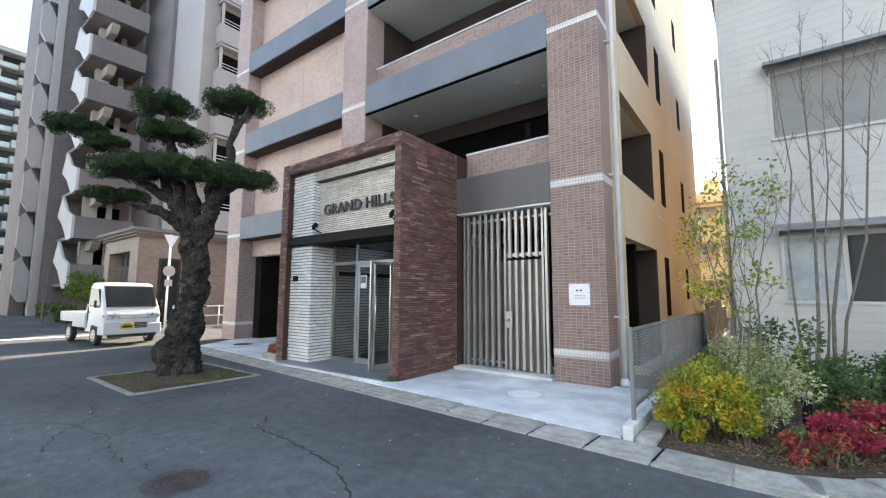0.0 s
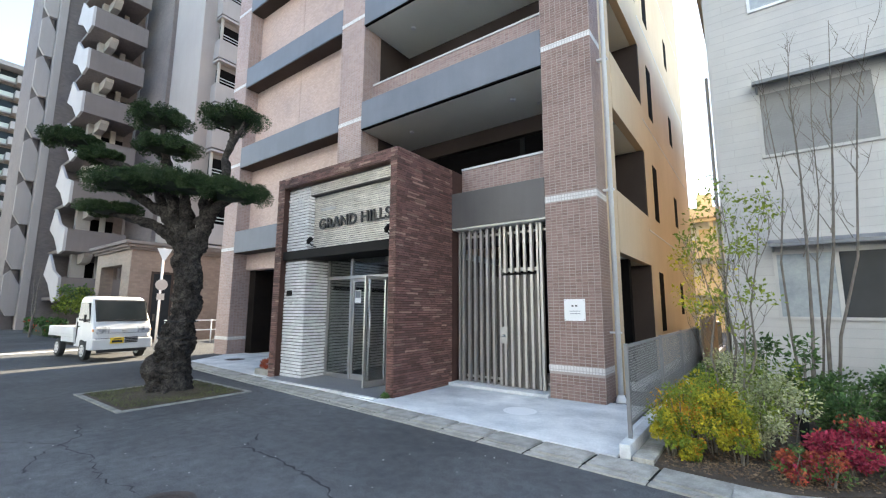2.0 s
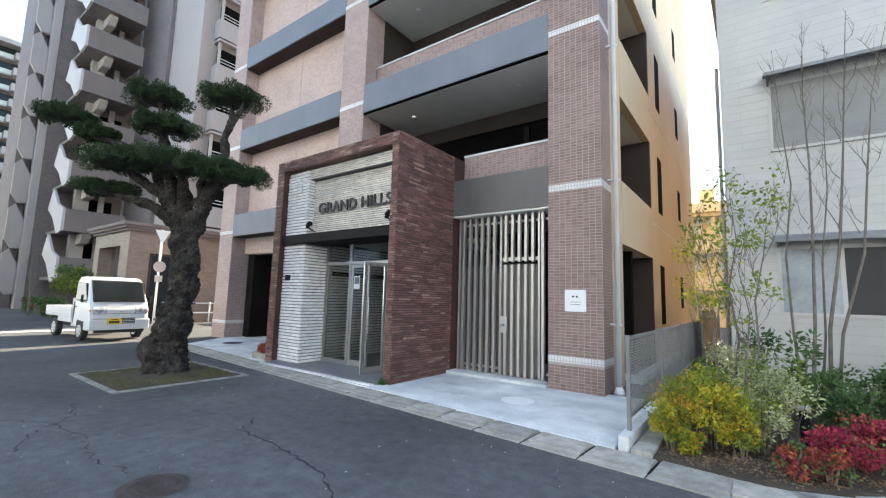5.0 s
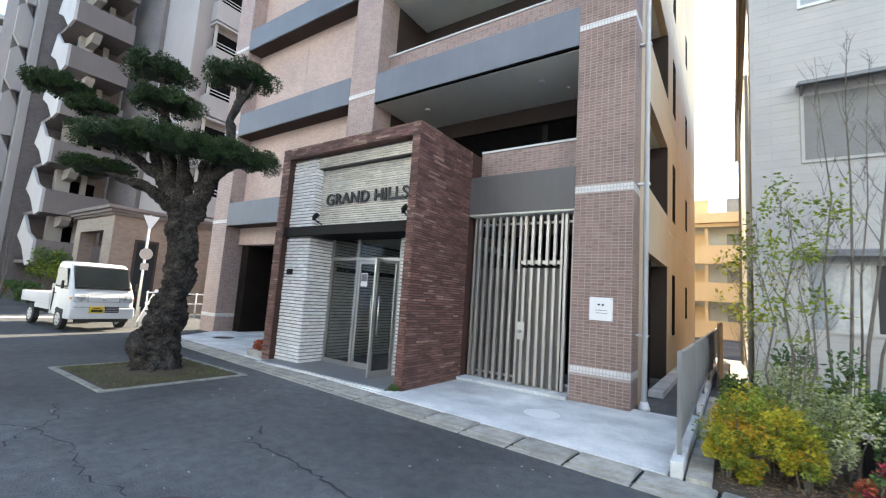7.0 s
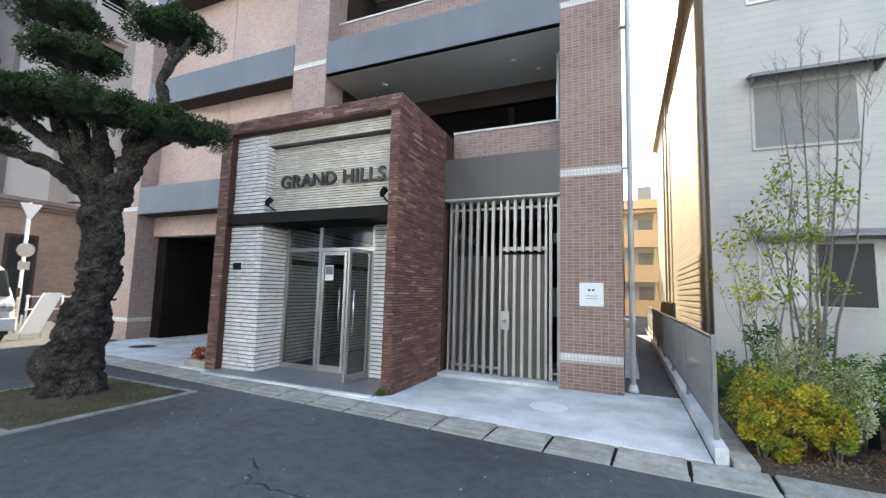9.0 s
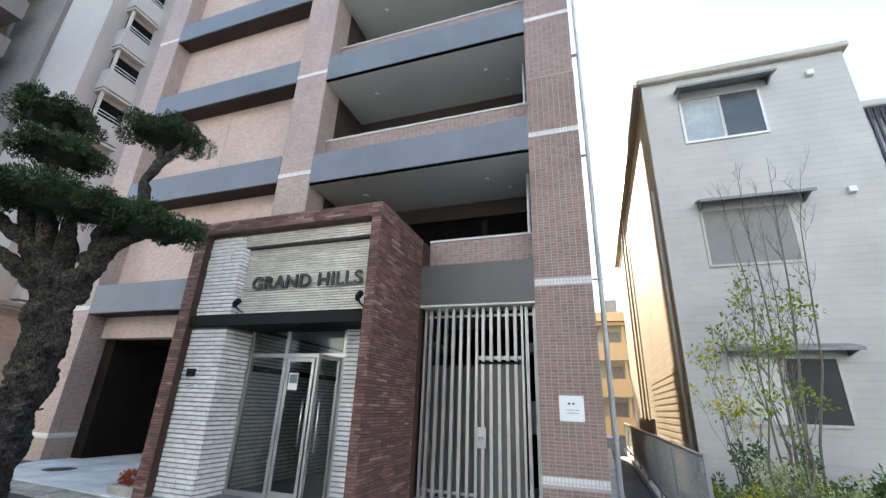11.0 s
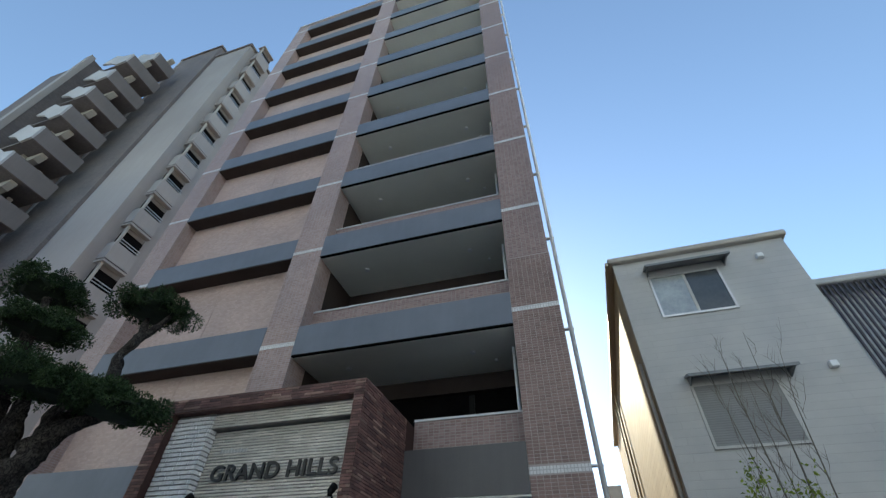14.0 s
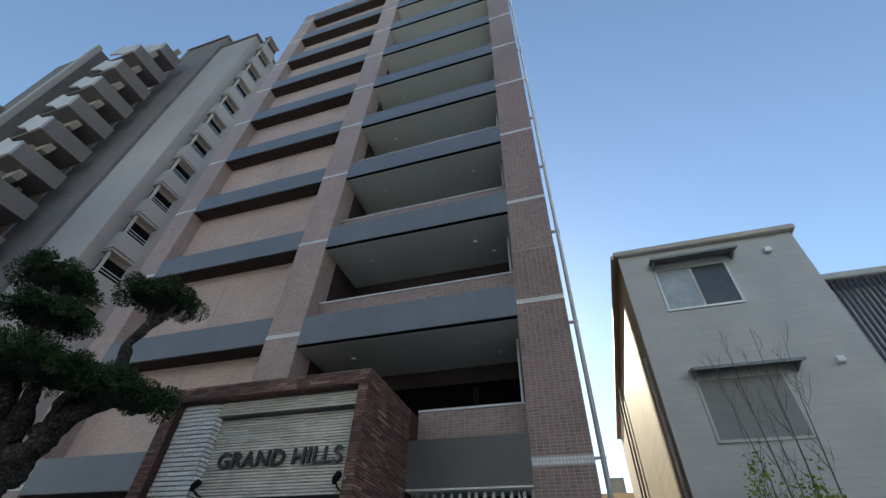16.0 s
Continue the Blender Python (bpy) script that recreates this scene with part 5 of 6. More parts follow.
for k in range(5200):
    x = rr.uniform(-0.75, 2.4)
    y = rr.uniform(4.8, 7.0) + 0.75 * max(0, x - 0.3)
    a, s = rr.uniform(0, 6.28), rr.uniform(0.006, 0.024)
    c, d = math.cos(a) * s, math.sin(a) * s
    bm.faces.new([bm.verts.new(q) for q in ((x + c, y + d, 0.056), (x - d * 0.4, y + c * 0.4, 0.06 + s * 0.3), (x - c, y - d, 0.055), (x + d * 0.4, y - c * 0.4, 0.06))])
for k in range(2600):
    # clods and bark chips
    x = rr.uniform(-0.75, 2.4)
    y = rr.uniform(4.76, 6.2) + 0.75 * max(0, x - 0.3)
    s = rr.uniform(0.006, 0.02)
    a = rr.uniform(0, 3.14)
    c, d = math.cos(a) * s, math.sin(a) * s
    top = bm.verts.new((x + rr.uniform(-s, s) * 0.4, y, 0.05 + s * rr.uniform(0.5, 1.0)))
    low = [bm.verts.new(q) for q in ((x + c, y + d, 0.049), (x - d * 0.7, y + c * 0.7, 0.049), (x - c, y - d, 0.049), (x + d * 0.7, y - c * 0.7, 0.049))]
    for i in range(4):
        bm.faces.new((low[i], low[(i + 1) % 4], top))
bmesh.ops.translate(bm, verts=bm.verts[:], vec=(0, 0, -0.02))
tagged(part("fallen_leaves", bm, M_DRYLEAF), "brown fallen leaves and bark chips on the soil", "leaves", kind="stuff")
M_YELLOW = leaf_surface("yellow_green_leaf", (0.21, 0.215, 0.022), (0.54, 0.46, 0.05))
M_YGREEN = leaf_surface("fresh_green_leaf", (0.10, 0.16, 0.025), (0.26, 0.31, 0.05))
M_ORANGE = leaf_surface("orange_leaf", (0.36, 0.17, 0.02), (0.58, 0.33, 0.04))
M_VARIEG = leaf_surface("variegated_pale_leaf", (0.24, 0.28, 0.13), (0.52, 0.54, 0.34))
M_RED = leaf_surface("crimson_leaf", (0.17, 0.018, 0.036), (0.43, 0.058, 0.105))
M_REDORANGE = leaf_surface("red_orange_leaf", (0.26, 0.05, 0.03), (0.42, 0.13, 0.07))
M_DGREEN = leaf_surface("deep_green_leaf", (0.035, 0.080, 0.029), (0.112, 0.192, 0.064))
M_MGREEN = leaf_surface("mid_green_leaf", (0.05, 0.09, 0.03), (0.12, 0.19, 0.06))
M_TWIG = surface("grey_twig", (0.10, 0.085, 0.07), (0.20, 0.175, 0.15), 0.85, 8, 40, 0.3)


def shrub(label, lumps, leaves, seed, size=0.05, thin=0.3, stems=6, name="shrub", group=""):
    """leaves: rows of material, count for each lump, name of the part."""
    ob = thing(name, label, "shrub", group)
    rr = random.Random(seed)
    bm = bmesh.new()
    for c, r in lumps:
        for k in range(stems):
            a, q = rr.uniform(0, 6.28), rr.uniform(0, 0.6)
            top = (c[0] + math.cos(a) * q * r[0], c[1] + math.sin(a) * q * r[1], c[2] + r[2] * rr.uniform(0, 0.7))
            foot = (c[0] + math.cos(a) * q * r[0] * 0.4, c[1] + math.sin(a) * q * r[1] * 0.4, 0.03)
            tube(bm, [foot, ((foot[0] + top[0]) / 2 + rr.uniform(-0.03, 0.03), (foot[1] + top[1]) / 2, (foot[2] + top[2]) / 2), top], [0.008, 0.006, 0.003], 5, False)
    tagged(part("twig_mass", bm, M_TWIG, ob), kind="stuff")
    for mat, count, pname in leaves:
        bm = bmesh.new()
        for c, r in lumps:
            n = 9
            for k in range(n):
                a, q = rr.uniform(0, 6.28), math.sqrt(rr.random()) * 0.75
                sub = (c[0] + math.cos(a) * q * r[0], c[1] + math.sin(a) * q * r[1], c[2] + rr.uniform(-0.6, 0.6) * r[2])
                leaf_ball(bm, sub, (r[0] * 0.42, r[1] * 0.42, r[2] * 0.5), count // n, size, rr, 0.8, 0.2, thin, 0.05)
        tagged(part(pname, bm, mat, ob), kind="stuff")
    return ob


shrub("yellow-green shrub with orange-tinged leaves", [((-0.60, 5.25, 0.47), (0.33, 0.32, 0.28)), ((-0.34, 5.45, 0.48), (0.36, 0.36, 0.28)), ((-0.54, 5.8, 0.50), (0.30, 0.34, 0.30)), ((-0.10, 5.25, 0.34), (0.20, 0.2, 0.22)), ((-0.68, 5.12, 0.32), (0.18, 0.18, 0.2)), ((-0.5, 5.1, 0.14), (0.12, 0.12, 0.11))],
      [(M_YELLOW, 1600, "yellow_leaves"), (M_YGREEN, 1400, "green_leaves"), (M_ORANGE, 220, "orange_leaves")], 1, 0.033)
shrub("pale variegated shrub with cream-edged leaves", [((0.22, 5.85, 0.62), (0.44, 0.38, 0.42)), ((-0.08, 6.1, 0.74), (0.34, 0.34, 0.36)), ((0.08, 5.55, 0.40), (0.24, 0.24, 0.30))], [(M_VARIEG, 1700, "pale_leaves"), (M_YGREEN, 700, "green_leaves")], 2, 0.034)
shrub("low crimson nandina shrub", [((0.66, 5.35, 0.26), (0.34, 0.3, 0.2)), ((1.08, 5.80, 0.29), (0.4, 0.34, 0.22)), ((1.62, 6.30, 0.29), (0.42, 0.34, 0.22)), ((0.85, 5.72, 0.32), (0.34, 0.28, 0.22))], [(M_RED, 2500, "crimson_leaves"), (M_REDORANGE, 160, "orange_leaves"), (M_MGREEN, 130, "green_leaves")], 3, 0.04)
shrub("small red-orange nandina shrub", [((0.28, 5.0, 0.2), (0.17, 0.16, 0.15)), ((0.50, 5.04, 0.18), (0.16, 0.14, 0.14))], [(M_REDORANGE, 620, "red_leaves"), (M_RED, 200, "crimson_leaves"), (M_MGREEN, 260, "green_leaves")], 4, 0.034)
shrub("deep green low hedge against the house", [((0.9, 6.9, 0.4), (0.5, 0.45, 0.34)), ((1.6, 6.8, 0.42), (0.5, 0.45, 0.34)), ((2.4, 7.0, 0.42), (0.55, 0.45, 0.34)), ((3.2, 7.1, 0.42), (0.55, 0.45, 0.34)), ((1.2, 7.6, 0.45), (0.6, 0.4, 0.35)), ((2.3, 7.8, 0.45), (0.7, 0.4, 0.35))], [(M_DGREEN, 2200, "dark_leaves"), (M_MGREEN, 500, "green_leaves")], 5, 0.05)
shrub("upright dark green shrub with whorled leaves", [((0.55, 7.6, 0.72), (0.2, 0.2, 0.42)), ((0.1, 8.2, 0.78), (0.22, 0.22, 0.42)), ((1.9, 8.2, 0.7), (0.4, 0.3, 0.4))], [(M_DGREEN, 430, "dark_leaves")], 6, 0.09, 0.18)
shrub("low green shrub by the fence", [((-0.5, 6.8, 0.35), (0.28, 0.4, 0.28)), ((-0.55, 7.8, 0.4), (0.25, 0.5, 0.3)), ((0.0, 7.4, 0.4), (0.35, 0.5, 0.3))], [(M_MGREEN, 1100, "green_leaves"), (M_YGREEN, 500, "light_leaves")], 7, 0.05)

# slender trees in the garden
def slender_tree(label, stems, seed, leaves=None, fork=3, twig=14):
    ob = thing("slender_tree", label, "tree")
    rr = random.Random(seed)
    bm_l = bmesh.new()
    for foot, top, r in stems:
        bm = bmesh.new()
        foot, top = Vector(foot), Vector(top)
        pts = [foot + (top - foot) * u + Vector((rr.uniform(-0.075, 0.075), rr.uniform(-0.06, 0.06), 0)) * (1 if 0 < u < 1 else 0) for u in (0, 0.2, 0.4, 0.6, 0.8, 1)]
        tube(bm, pts, [r, r * 0.85, r * 0.7, r * 0.5, r * 0.3, r * 0.12], 7)
        for k in range(twig):
            u = rr.uniform(0.38, 0.98)
            p = foot + (top - foot) * u
            a = rr.uniform(0, 6.28)
            ln = rr.uniform(0.35, 0.9) * (1.15 - u * 0.6)
            q = p + Vector((math.cos(a) * ln * 0.38, math.sin(a) * ln * 0.38, ln * 0.8))
            mid = (p + q) / 2 + Vector((rr.uniform(-0.04, 0.04), rr.uniform(-0.04, 0.04), -0.03))
            tube(bm, [p, mid, q], [r * 0.32 * (1.1 - u * 0.6), r * 0.2, 0.0016], 5, False)
            for j in range(fork):
                b = rr.uniform(0, 6.28)
                s = mid + (q - mid) * rr.uniform(0.1, 0.9)
                e = s + Vector((math.cos(b) * 0.12, math.sin(b) * 0.12, rr.uniform(0.1, 0.3)))
                tube(bm, [s, e], [0.0028, 0.001], 4, False)
                if leaves and rr.random() < 0.75:
                    leaf_ball(bm_l, e, (0.11, 0.11, 0.09), leaves[1], 0.055, rr, 0.8, 0.1, 0.26)
        part("stem", bm, M_TWIG, ob)
    if leaves:
        part("leaves", bm_l, leaves[0], ob, "yellow-green leaves")
    else:
        bm_l.free()
    return ob


slender_tree("bare slender multi-stemmed tree before the house", [((0.58, 8.3, 0), (0.45, 8.25, 5.5), 0.020), ((0.66, 8.35, 0), (0.85, 8.4, 5.9), 0.026), ((0.86, 8.4, 0), (1.35, 8.4, 5.9), 0.028), ((0.92, 8.35, 0), (1.75, 8.3, 5.6), 0.023), ((0.76, 8.45, 0), (1.1, 8.55, 5.4), 0.018)], 8)
slender_tree("slender young tree with sparse yellow-green leaves", [((-0.16, 5.9, 0), (-0.42, 5.85, 2.45), 0.016), ((-0.10, 5.95, 0), (-0.12, 6.0, 2.75), 0.020), ((-0.06, 5.9, 0), (0.22, 5.95, 2.55), 0.018), ((-0.14, 5.85, 0), (0.02, 5.75, 2.3), 0.014)], 9, (M_YGREEN, 10), 3, 11)
slender_tree("thin sapling with a few yellow leaves", [((-0.48, 6.5, 0), (-0.55, 6.6, 1.9), 0.012), ((-0.45, 6.5, 0), (-0.35, 6.45, 1.6), 0.010)], 10, (M_YELLOW, 12), 3, 8)
bollard = thing("bollard_light", "small dark bollard light in the garden", "lamp")
boxes("post", M_DARKMETAL, bollard, (0.37, 5.86, 0.04, 0.45, 5.94, 0.44), bevel=0.006)
boxes("cap", M_ALU, bollard, (0.36, 5.85, 0.441, 0.46, 5.95, 0.49), bevel=0.006)
# ---- the small truck ----
M_CARWHITE = surface("white_car_paint", (0.62, 0.63, 0.64), (0.68, 0.69, 0.70), 0.25, 0.8, 30, 0.0)
M_TYRE = surface("tyre_rubber", (0.018, 0.018, 0.018), (0.03, 0.03, 0.03), 0.8, 5, 60, 0.2)
M_CARGLASS = dark_glass("car_glass", (0.018, 0.022, 0.024))
M_CARGLASS.node_tree.nodes["Principled BSDF"].inputs["Specular IOR Level"].default_value = 0.22
M_PLATE = surface("yellow_plate", (0.70, 0.46, 0.02), (0.78, 0.54, 0.04), 0.5, 5, 60, 0.0)
M_LAMP = surface("headlight_lens", (0.16, 0.165, 0.175), (0.72, 0.73, 0.75), 0.08, 9, 30, 0.1)
M_ORANGEBOX = surface("orange_crate", (0.50, 0.17, 0.06), (0.62, 0.24, 0.09), 0.6, 5, 40, 0.1)
truck = thing("small_truck", "white small flatbed truck parked at the roadside", "truck")
truck.matrix_world = pose(-14.42, 4.56, 0.02, 0, 0, 4)


def tpart(name, outline, y0, y1, mat, parent=None, label="", bevel=0.0):
    bm = bmesh.new()
    prism(bm, outline, y0, y1, "y")
    return part(name, bm, mat, parent or truck, label, bevel)


CAB = [(-1.30, 0.36), (-0.62, 0.36), (-0.56, 0.30), (-0.04, 0.30), (0.0, 0.52), (-0.03, 0.86), (-0.10, 1.0), (-0.44, 1.70), (-0.60, 1.77), (-1.20, 1.78), (-1.30, 1.70)]
bm = bmesh.new()
loops = []
for y, inset in ((-0.72, 0.10), (-0.70, 0.045), (-0.60, 0.012), (-0.3, 0.0), (0.3, 0.0), (0.60, 0.012), (0.70, 0.045), (0.72, 0.10)):
    ring = []
    for x, z in CAB:
        taper = 1 - 0.115 * max(0, z - 0.95) / 0.83
        ring.append(bm.verts.new((x - (inset if x > -0.7 else 0.0), y * taper, z - (inset * 0.5 if z > 1.6 else 0))))
    loops.append(ring)
for a, b in zip(loops, loops[1:]):
    for k in range(len(CAB)):
        bm.faces.new((a[k], b[k], b[(k + 1) % len(CAB)], a[(k + 1) % len(CAB)]))
bm.faces.new(loops[0])
bm.faces.new(loops[-1][::-1])
bmesh.ops.recalc_face_normals(bm, faces=bm.faces[:])
cab = part("cab", bm, M_CARWHITE, truck, "white cab body", 0.03)
tpart("windscreen", [(-0.118, 1.11), (-0.166, 1.09), (-0.418, 1.62), (-0.392, 1.645)], -0.605, 0.605, M_CARGLASS, cab, "dark windscreen", 0.01)
tpart("windscreen_seal", [(-0.112, 1.075), (-0.160, 1.06), (-0.424, 1.645), (-0.402, 1.665)], -0.63, 0.63, M_TYRE, cab)
tpart("side_window", [(-1.14, 1.08), (-0.36, 1.08), (-0.56, 1.58), (-1.12, 1.60)], -0.712, -0.60, M_CARGLASS, cab, "dark side window")
tpart("side_window", [(-1.16, 1.06), (-0.30, 1.06), (-0.52, 1.62), (-1.14, 1.64)], 0.60, 0.712, M_CARGLASS, cab, "dark side window")
bumper = boxes("bumper", M_CARWHITE, truck, (-0.12, -0.73, 0.30, 0.035, 0.73, 0.60), bevel=0.035, label="white front bumper")
boxes("air_intake", M_TYRE, truck, (-0.05, -0.60, 0.225, 0.02, 0.60, 0.31), bevel=0.01)
for y in (-0.50, 0.50):
    tpart("headlight", [(-0.016, 0.73), (-0.022, 0.86), (-0.058, 0.93), (-0.16, 0.93), (-0.16, 0.73)], y - 0.16, y + 0.16, M_LAMP, truck, "clear headlight", 0.012)
grille = boxes("grille", M_TYRE, truck, (0.0, 0.02, 0.47, 0.040, 0.34, 0.63), bevel=0.005, label="dark slatted grille")
for k in range(3):
    boxes("grille_bar", M_ALU, grille, (0.038, 0.03, 0.50 + 0.045 * k, 0.046, 0.33, 0.515 + 0.045 * k))
plate = boxes("number_plate", M_PLATE, truck, (0.034, -0.33, 0.46, 0.048, 0.0, 0.625), bevel=0.004, label="yellow plate with dark bars")
boxes("bar", M_TYRE, plate, (0.0475, -0.25, 0.575, 0.0495, -0.08, 0.60))
boxes("bar", M_TYRE, plate, (0.0475, -0.29, 0.49, 0.0495, -0.04, 0.55))
tpart("door_line", [(-1.20, 0.42), (-1.185, 0.42), (-1.185, 1.05), (-1.20, 1.05)], -0.7235, -0.70, M_TYRE, cab)
boxes("door_handle", M_TYRE, cab, (-1.13, -0.735, 0.90, -1.0, -0.715, 0.93))
boxes("wheel_arch", M_TYRE, cab, (-0.92, -0.7225, 0.30, -0.33, -0.60, 0.575), bevel=0.05)
for y in (-0.705, 0.705):
    boxes("indicator", M_ORANGEBOX, truck, (-0.14, y - 0.012, 0.79, -0.05, y + 0.012, 0.86), bevel=0.006)
boxes("bumper_line", M_TYRE, truck, (-0.03, -0.66, 0.604, 0.008, 0.66, 0.612))
boxes("badge", M_ALU, truck, (-0.03, -0.04, 0.79, 0.0, 0.04, 0.84), bevel=0.008)
boxes("bonnet_line", M_TYRE, truck, (-0.045, -0.35, 0.745, -0.002, 0.35, 0.752))
bm = bmesh.new()
tube(bm, [(-0.09, -0.45, 1.09), (-0.125, 0.02, 1.125)], 0.007, 6)
tube(bm, [(-0.09, 0.05, 1.09), (-0.125, 0.5, 1.125)], 0.007, 6)
part("wiper", bm, M_TYRE, truck)
for y, s in ((-0.74, -1), (0.74, 1)):
    m = boxes("mirror", M_TYRE, truck, (-0.34, y - 0.02 + 0.10 * s, 1.05, -0.26, y + 0.02 + 0.10 * s + 0.08 * s * 0, 1.26), bevel=0.01, label="black wing mirror")
    bm = bmesh.new()
    tube(bm, [(-0.30, y - 0.02 * s, 1.05), (-0.30, y + 0.10 * s, 1.08)], 0.012, 6)
    part("mirror_arm", bm, M_TYRE, m)
boxes("chassis", M_TYRE, truck, (-3.25, -0.45, 0.32, -0.2, 0.45, 0.52))
boxes("bed_floor", M_CARWHITE, truck, (-3.35, -0.72, 0.60, -1.36, 0.72, 0.68), bevel=0.008)
for d in ((-3.35, -0.735, 0.681, -1.36, -0.70, 0.89), (-3.35, 0.70, 0.681, -1.36, 0.735, 0.89), (-3.385, -0.735, 0.60, -3.352, 0.735, 0.89), (-1.38, -0.70, 0.681, -1.345, 0.70, 1.15)):
    boxes("bed_side", M_CARWHITE, truck, d, bevel=0.008, label="white drop side")
boxes("side_skirt", M_CARWHITE, truck, (-2.35, -0.72, 0.46, -1.36, -0.66, 0.599), bevel=0.01)
for x in (-0.62, -2.55):
    for y in (-0.66, 0.66):
        w = new("wheel")
        w.parent = truck
        bm = bmesh.new()
        tube(bm, [(x, y - 0.075, 0.265), (x, y - 0.06, 0.265), (x, y + 0.06, 0.265), (x, y + 0.075, 0.265)], [0.235, 0.265, 0.265, 0.235], 28)
        part("tyre", bm, M_TYRE, w, "black tyre")
        bm = bmesh.new()
        tube(bm, [(x, y - 0.080, 0.265), (x, y - 0.079, 0.265), (x, y + 0.079, 0.265), (x, y + 0.080, 0.265)], [0.10, 0.165, 0.165, 0.10], 24)
        part("rim", bm, M_ALU, w, "silver steel rim")
        for k in range(6):
            a = k * math.tau / 6
            boxes("rim_hole", M_TYRE, w, (x + 0.11 * math.cos(a) - 0.018, y - 0.083, 0.265 + 0.11 * math.sin(a) - 0.018, x + 0.11 * math.cos(a) + 0.018, y - 0.0795, 0.265 + 0.11 * math.sin(a) + 0.018))
crate = tagged(boxes("crate", M_ORANGEBOX, None, (-17.2, 4.15, 0.705, -16.3, 4.85, 1.0), bevel=0.01), "orange plastic crate on the truck bed", "crate")

# ---- street furniture by the truck ----
sign = thing("road_sign", "white pole with an inverted triangular road sign", "road sign")
bm = bmesh.new()
tube(bm, [(-17.3, 6.40, 0), (-17.3, 6.40, 3.65)], 0.038, 12)
part("pole", bm, M_WHITE, sign, smooth=True)
bm = bmesh.new()
prism(bm, [(6.15, 3.62), (6.65, 3.62), (6.40, 3.12)], -17.24, -17.225, "x")
part("triangle_plate", bm, M_WHITE, sign, "white triangular plate")
bm = bmesh.new()
tube(bm, [(-17.24, 6.40, 2.3), (-17.225, 6.40, 2.3)], 0.2, 24)
part("round_plate", bm, M_ALU, sign, "grey round plate")
boxes("small_plate", M_ALU, sign, (-17.24, 6.28, 1.75, -17.225, 6.52, 1.98))
board = thing("leaning_board", "white board leaning by the road", "board")
bm = bmesh.new()
prism(bm, [(5.75, 0.15), (6.15, 0.15), (6.55, 1.15), (6.15, 1.15)], -15.5, -15.44, "x")
part("sheet", bm, M_WHITE, board)
boxes("leg", M_ALU, board, (-15.60, 5.80, 0.0, -15.56, 5.84, 0.6))
boxes("leg", M_ALU, board, (-15.60, 6.20, 0.0, -15.56, 6.24, 0.9))
rail = thing("guard_rail", "white pipe guard rail before the gatehouse", "railing")
for i in range(6):
    bm = bmesh.new()
    y = 7.3 + 0.9 * i
    tube(bm, [(-19.0, y, 0), (-19.0, y, 1.0)], 0.03, 8)
    part("post", bm, M_WHITE, rail, smooth=True)
for z in (0.95, 0.55):
    bm = bmesh.new()
    tube(bm, [(-19.0, 7.25, z), (-19.0, 11.85, z)], 0.025, 8)
    part("bar", bm, M_WHITE, rail, smooth=True)
shrub("clipped low hedge with reddish tips at the tower's foot", [((-32.6, 5.9, 0.45), (1.6, 0.5, 0.4)), ((-30.2, 5.8, 0.45), (1.5, 0.5, 0.4)), ((-28.0, 5.7, 0.45), (1.3, 0.5, 0.4))], [(M_DGREEN, 1800, "green_leaves"), (M_REDORANGE, 60, "red_leaves")], 31, 0.16, 0.4, 3, "hedge")
# Dark block stands for the shade inside the hedge.
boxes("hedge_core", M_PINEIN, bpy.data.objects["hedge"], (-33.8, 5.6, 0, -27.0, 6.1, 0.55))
shrub("bushy light green tree beside the pavilion", [((-24.8, 5.75, 2.05), (0.75, 0.65, 0.55)), ((-24.3, 5.95, 1.5), (0.65, 0.55, 0.45)), ((-25.4, 5.65, 1.6), (0.55, 0.55, 0.45))], [(M_YGREEN, 700, "light_leaves"), (M_MGREEN, 420, "green_leaves")], 33, 0.10, 0.35, 5, "small_tree")
slender_tree("small bare tree before the tower", [((-28.6, 5.0, 0), (-28.9, 5.0, 3.6), 0.05), ((-28.6, 5.0, 0), (-28.2, 5.1, 3.4), 0.045)], 34, None, 3, 12)
planter = thing("planter_box", "small planter with dry reddish plants at the portal's foot", "planter")
boxes("trough", M_SLAB, planter, (-9.0, 5.42, 0.03, -8.47, 5.72, 0.16), bevel=0.012)
bm = bmesh.new()
leaf_ball(bm, (-8.73, 5.57, 0.25), (0.26, 0.15, 0.13), 500, 0.05, random.Random(41), 0.8, 0.1, 0.3)
part("plants", bm, M_REDORANGE, planter, "dry reddish leaves")
weed = thing("weed", "tuft of dark weeds at the portal's corner", "plant")
bm = bmesh.new()
leaf_ball(bm, (-4.9, 5.34, 0.06), (0.10, 0.06, 0.06), 160, 0.05, random.Random(43), 0.8, 0.1, 0.25)
part("leaves", bm, M_DGREEN, weed)
meter = boxes("meter_box", M_SIDING, apartment, (PX1 - 1.39, 9.2, 1.0, PX1 - 1.2, 9.7, 1.6), label="pale grey meter box")

# ---- stone pieces of the portal ----
ROW = 0.0415


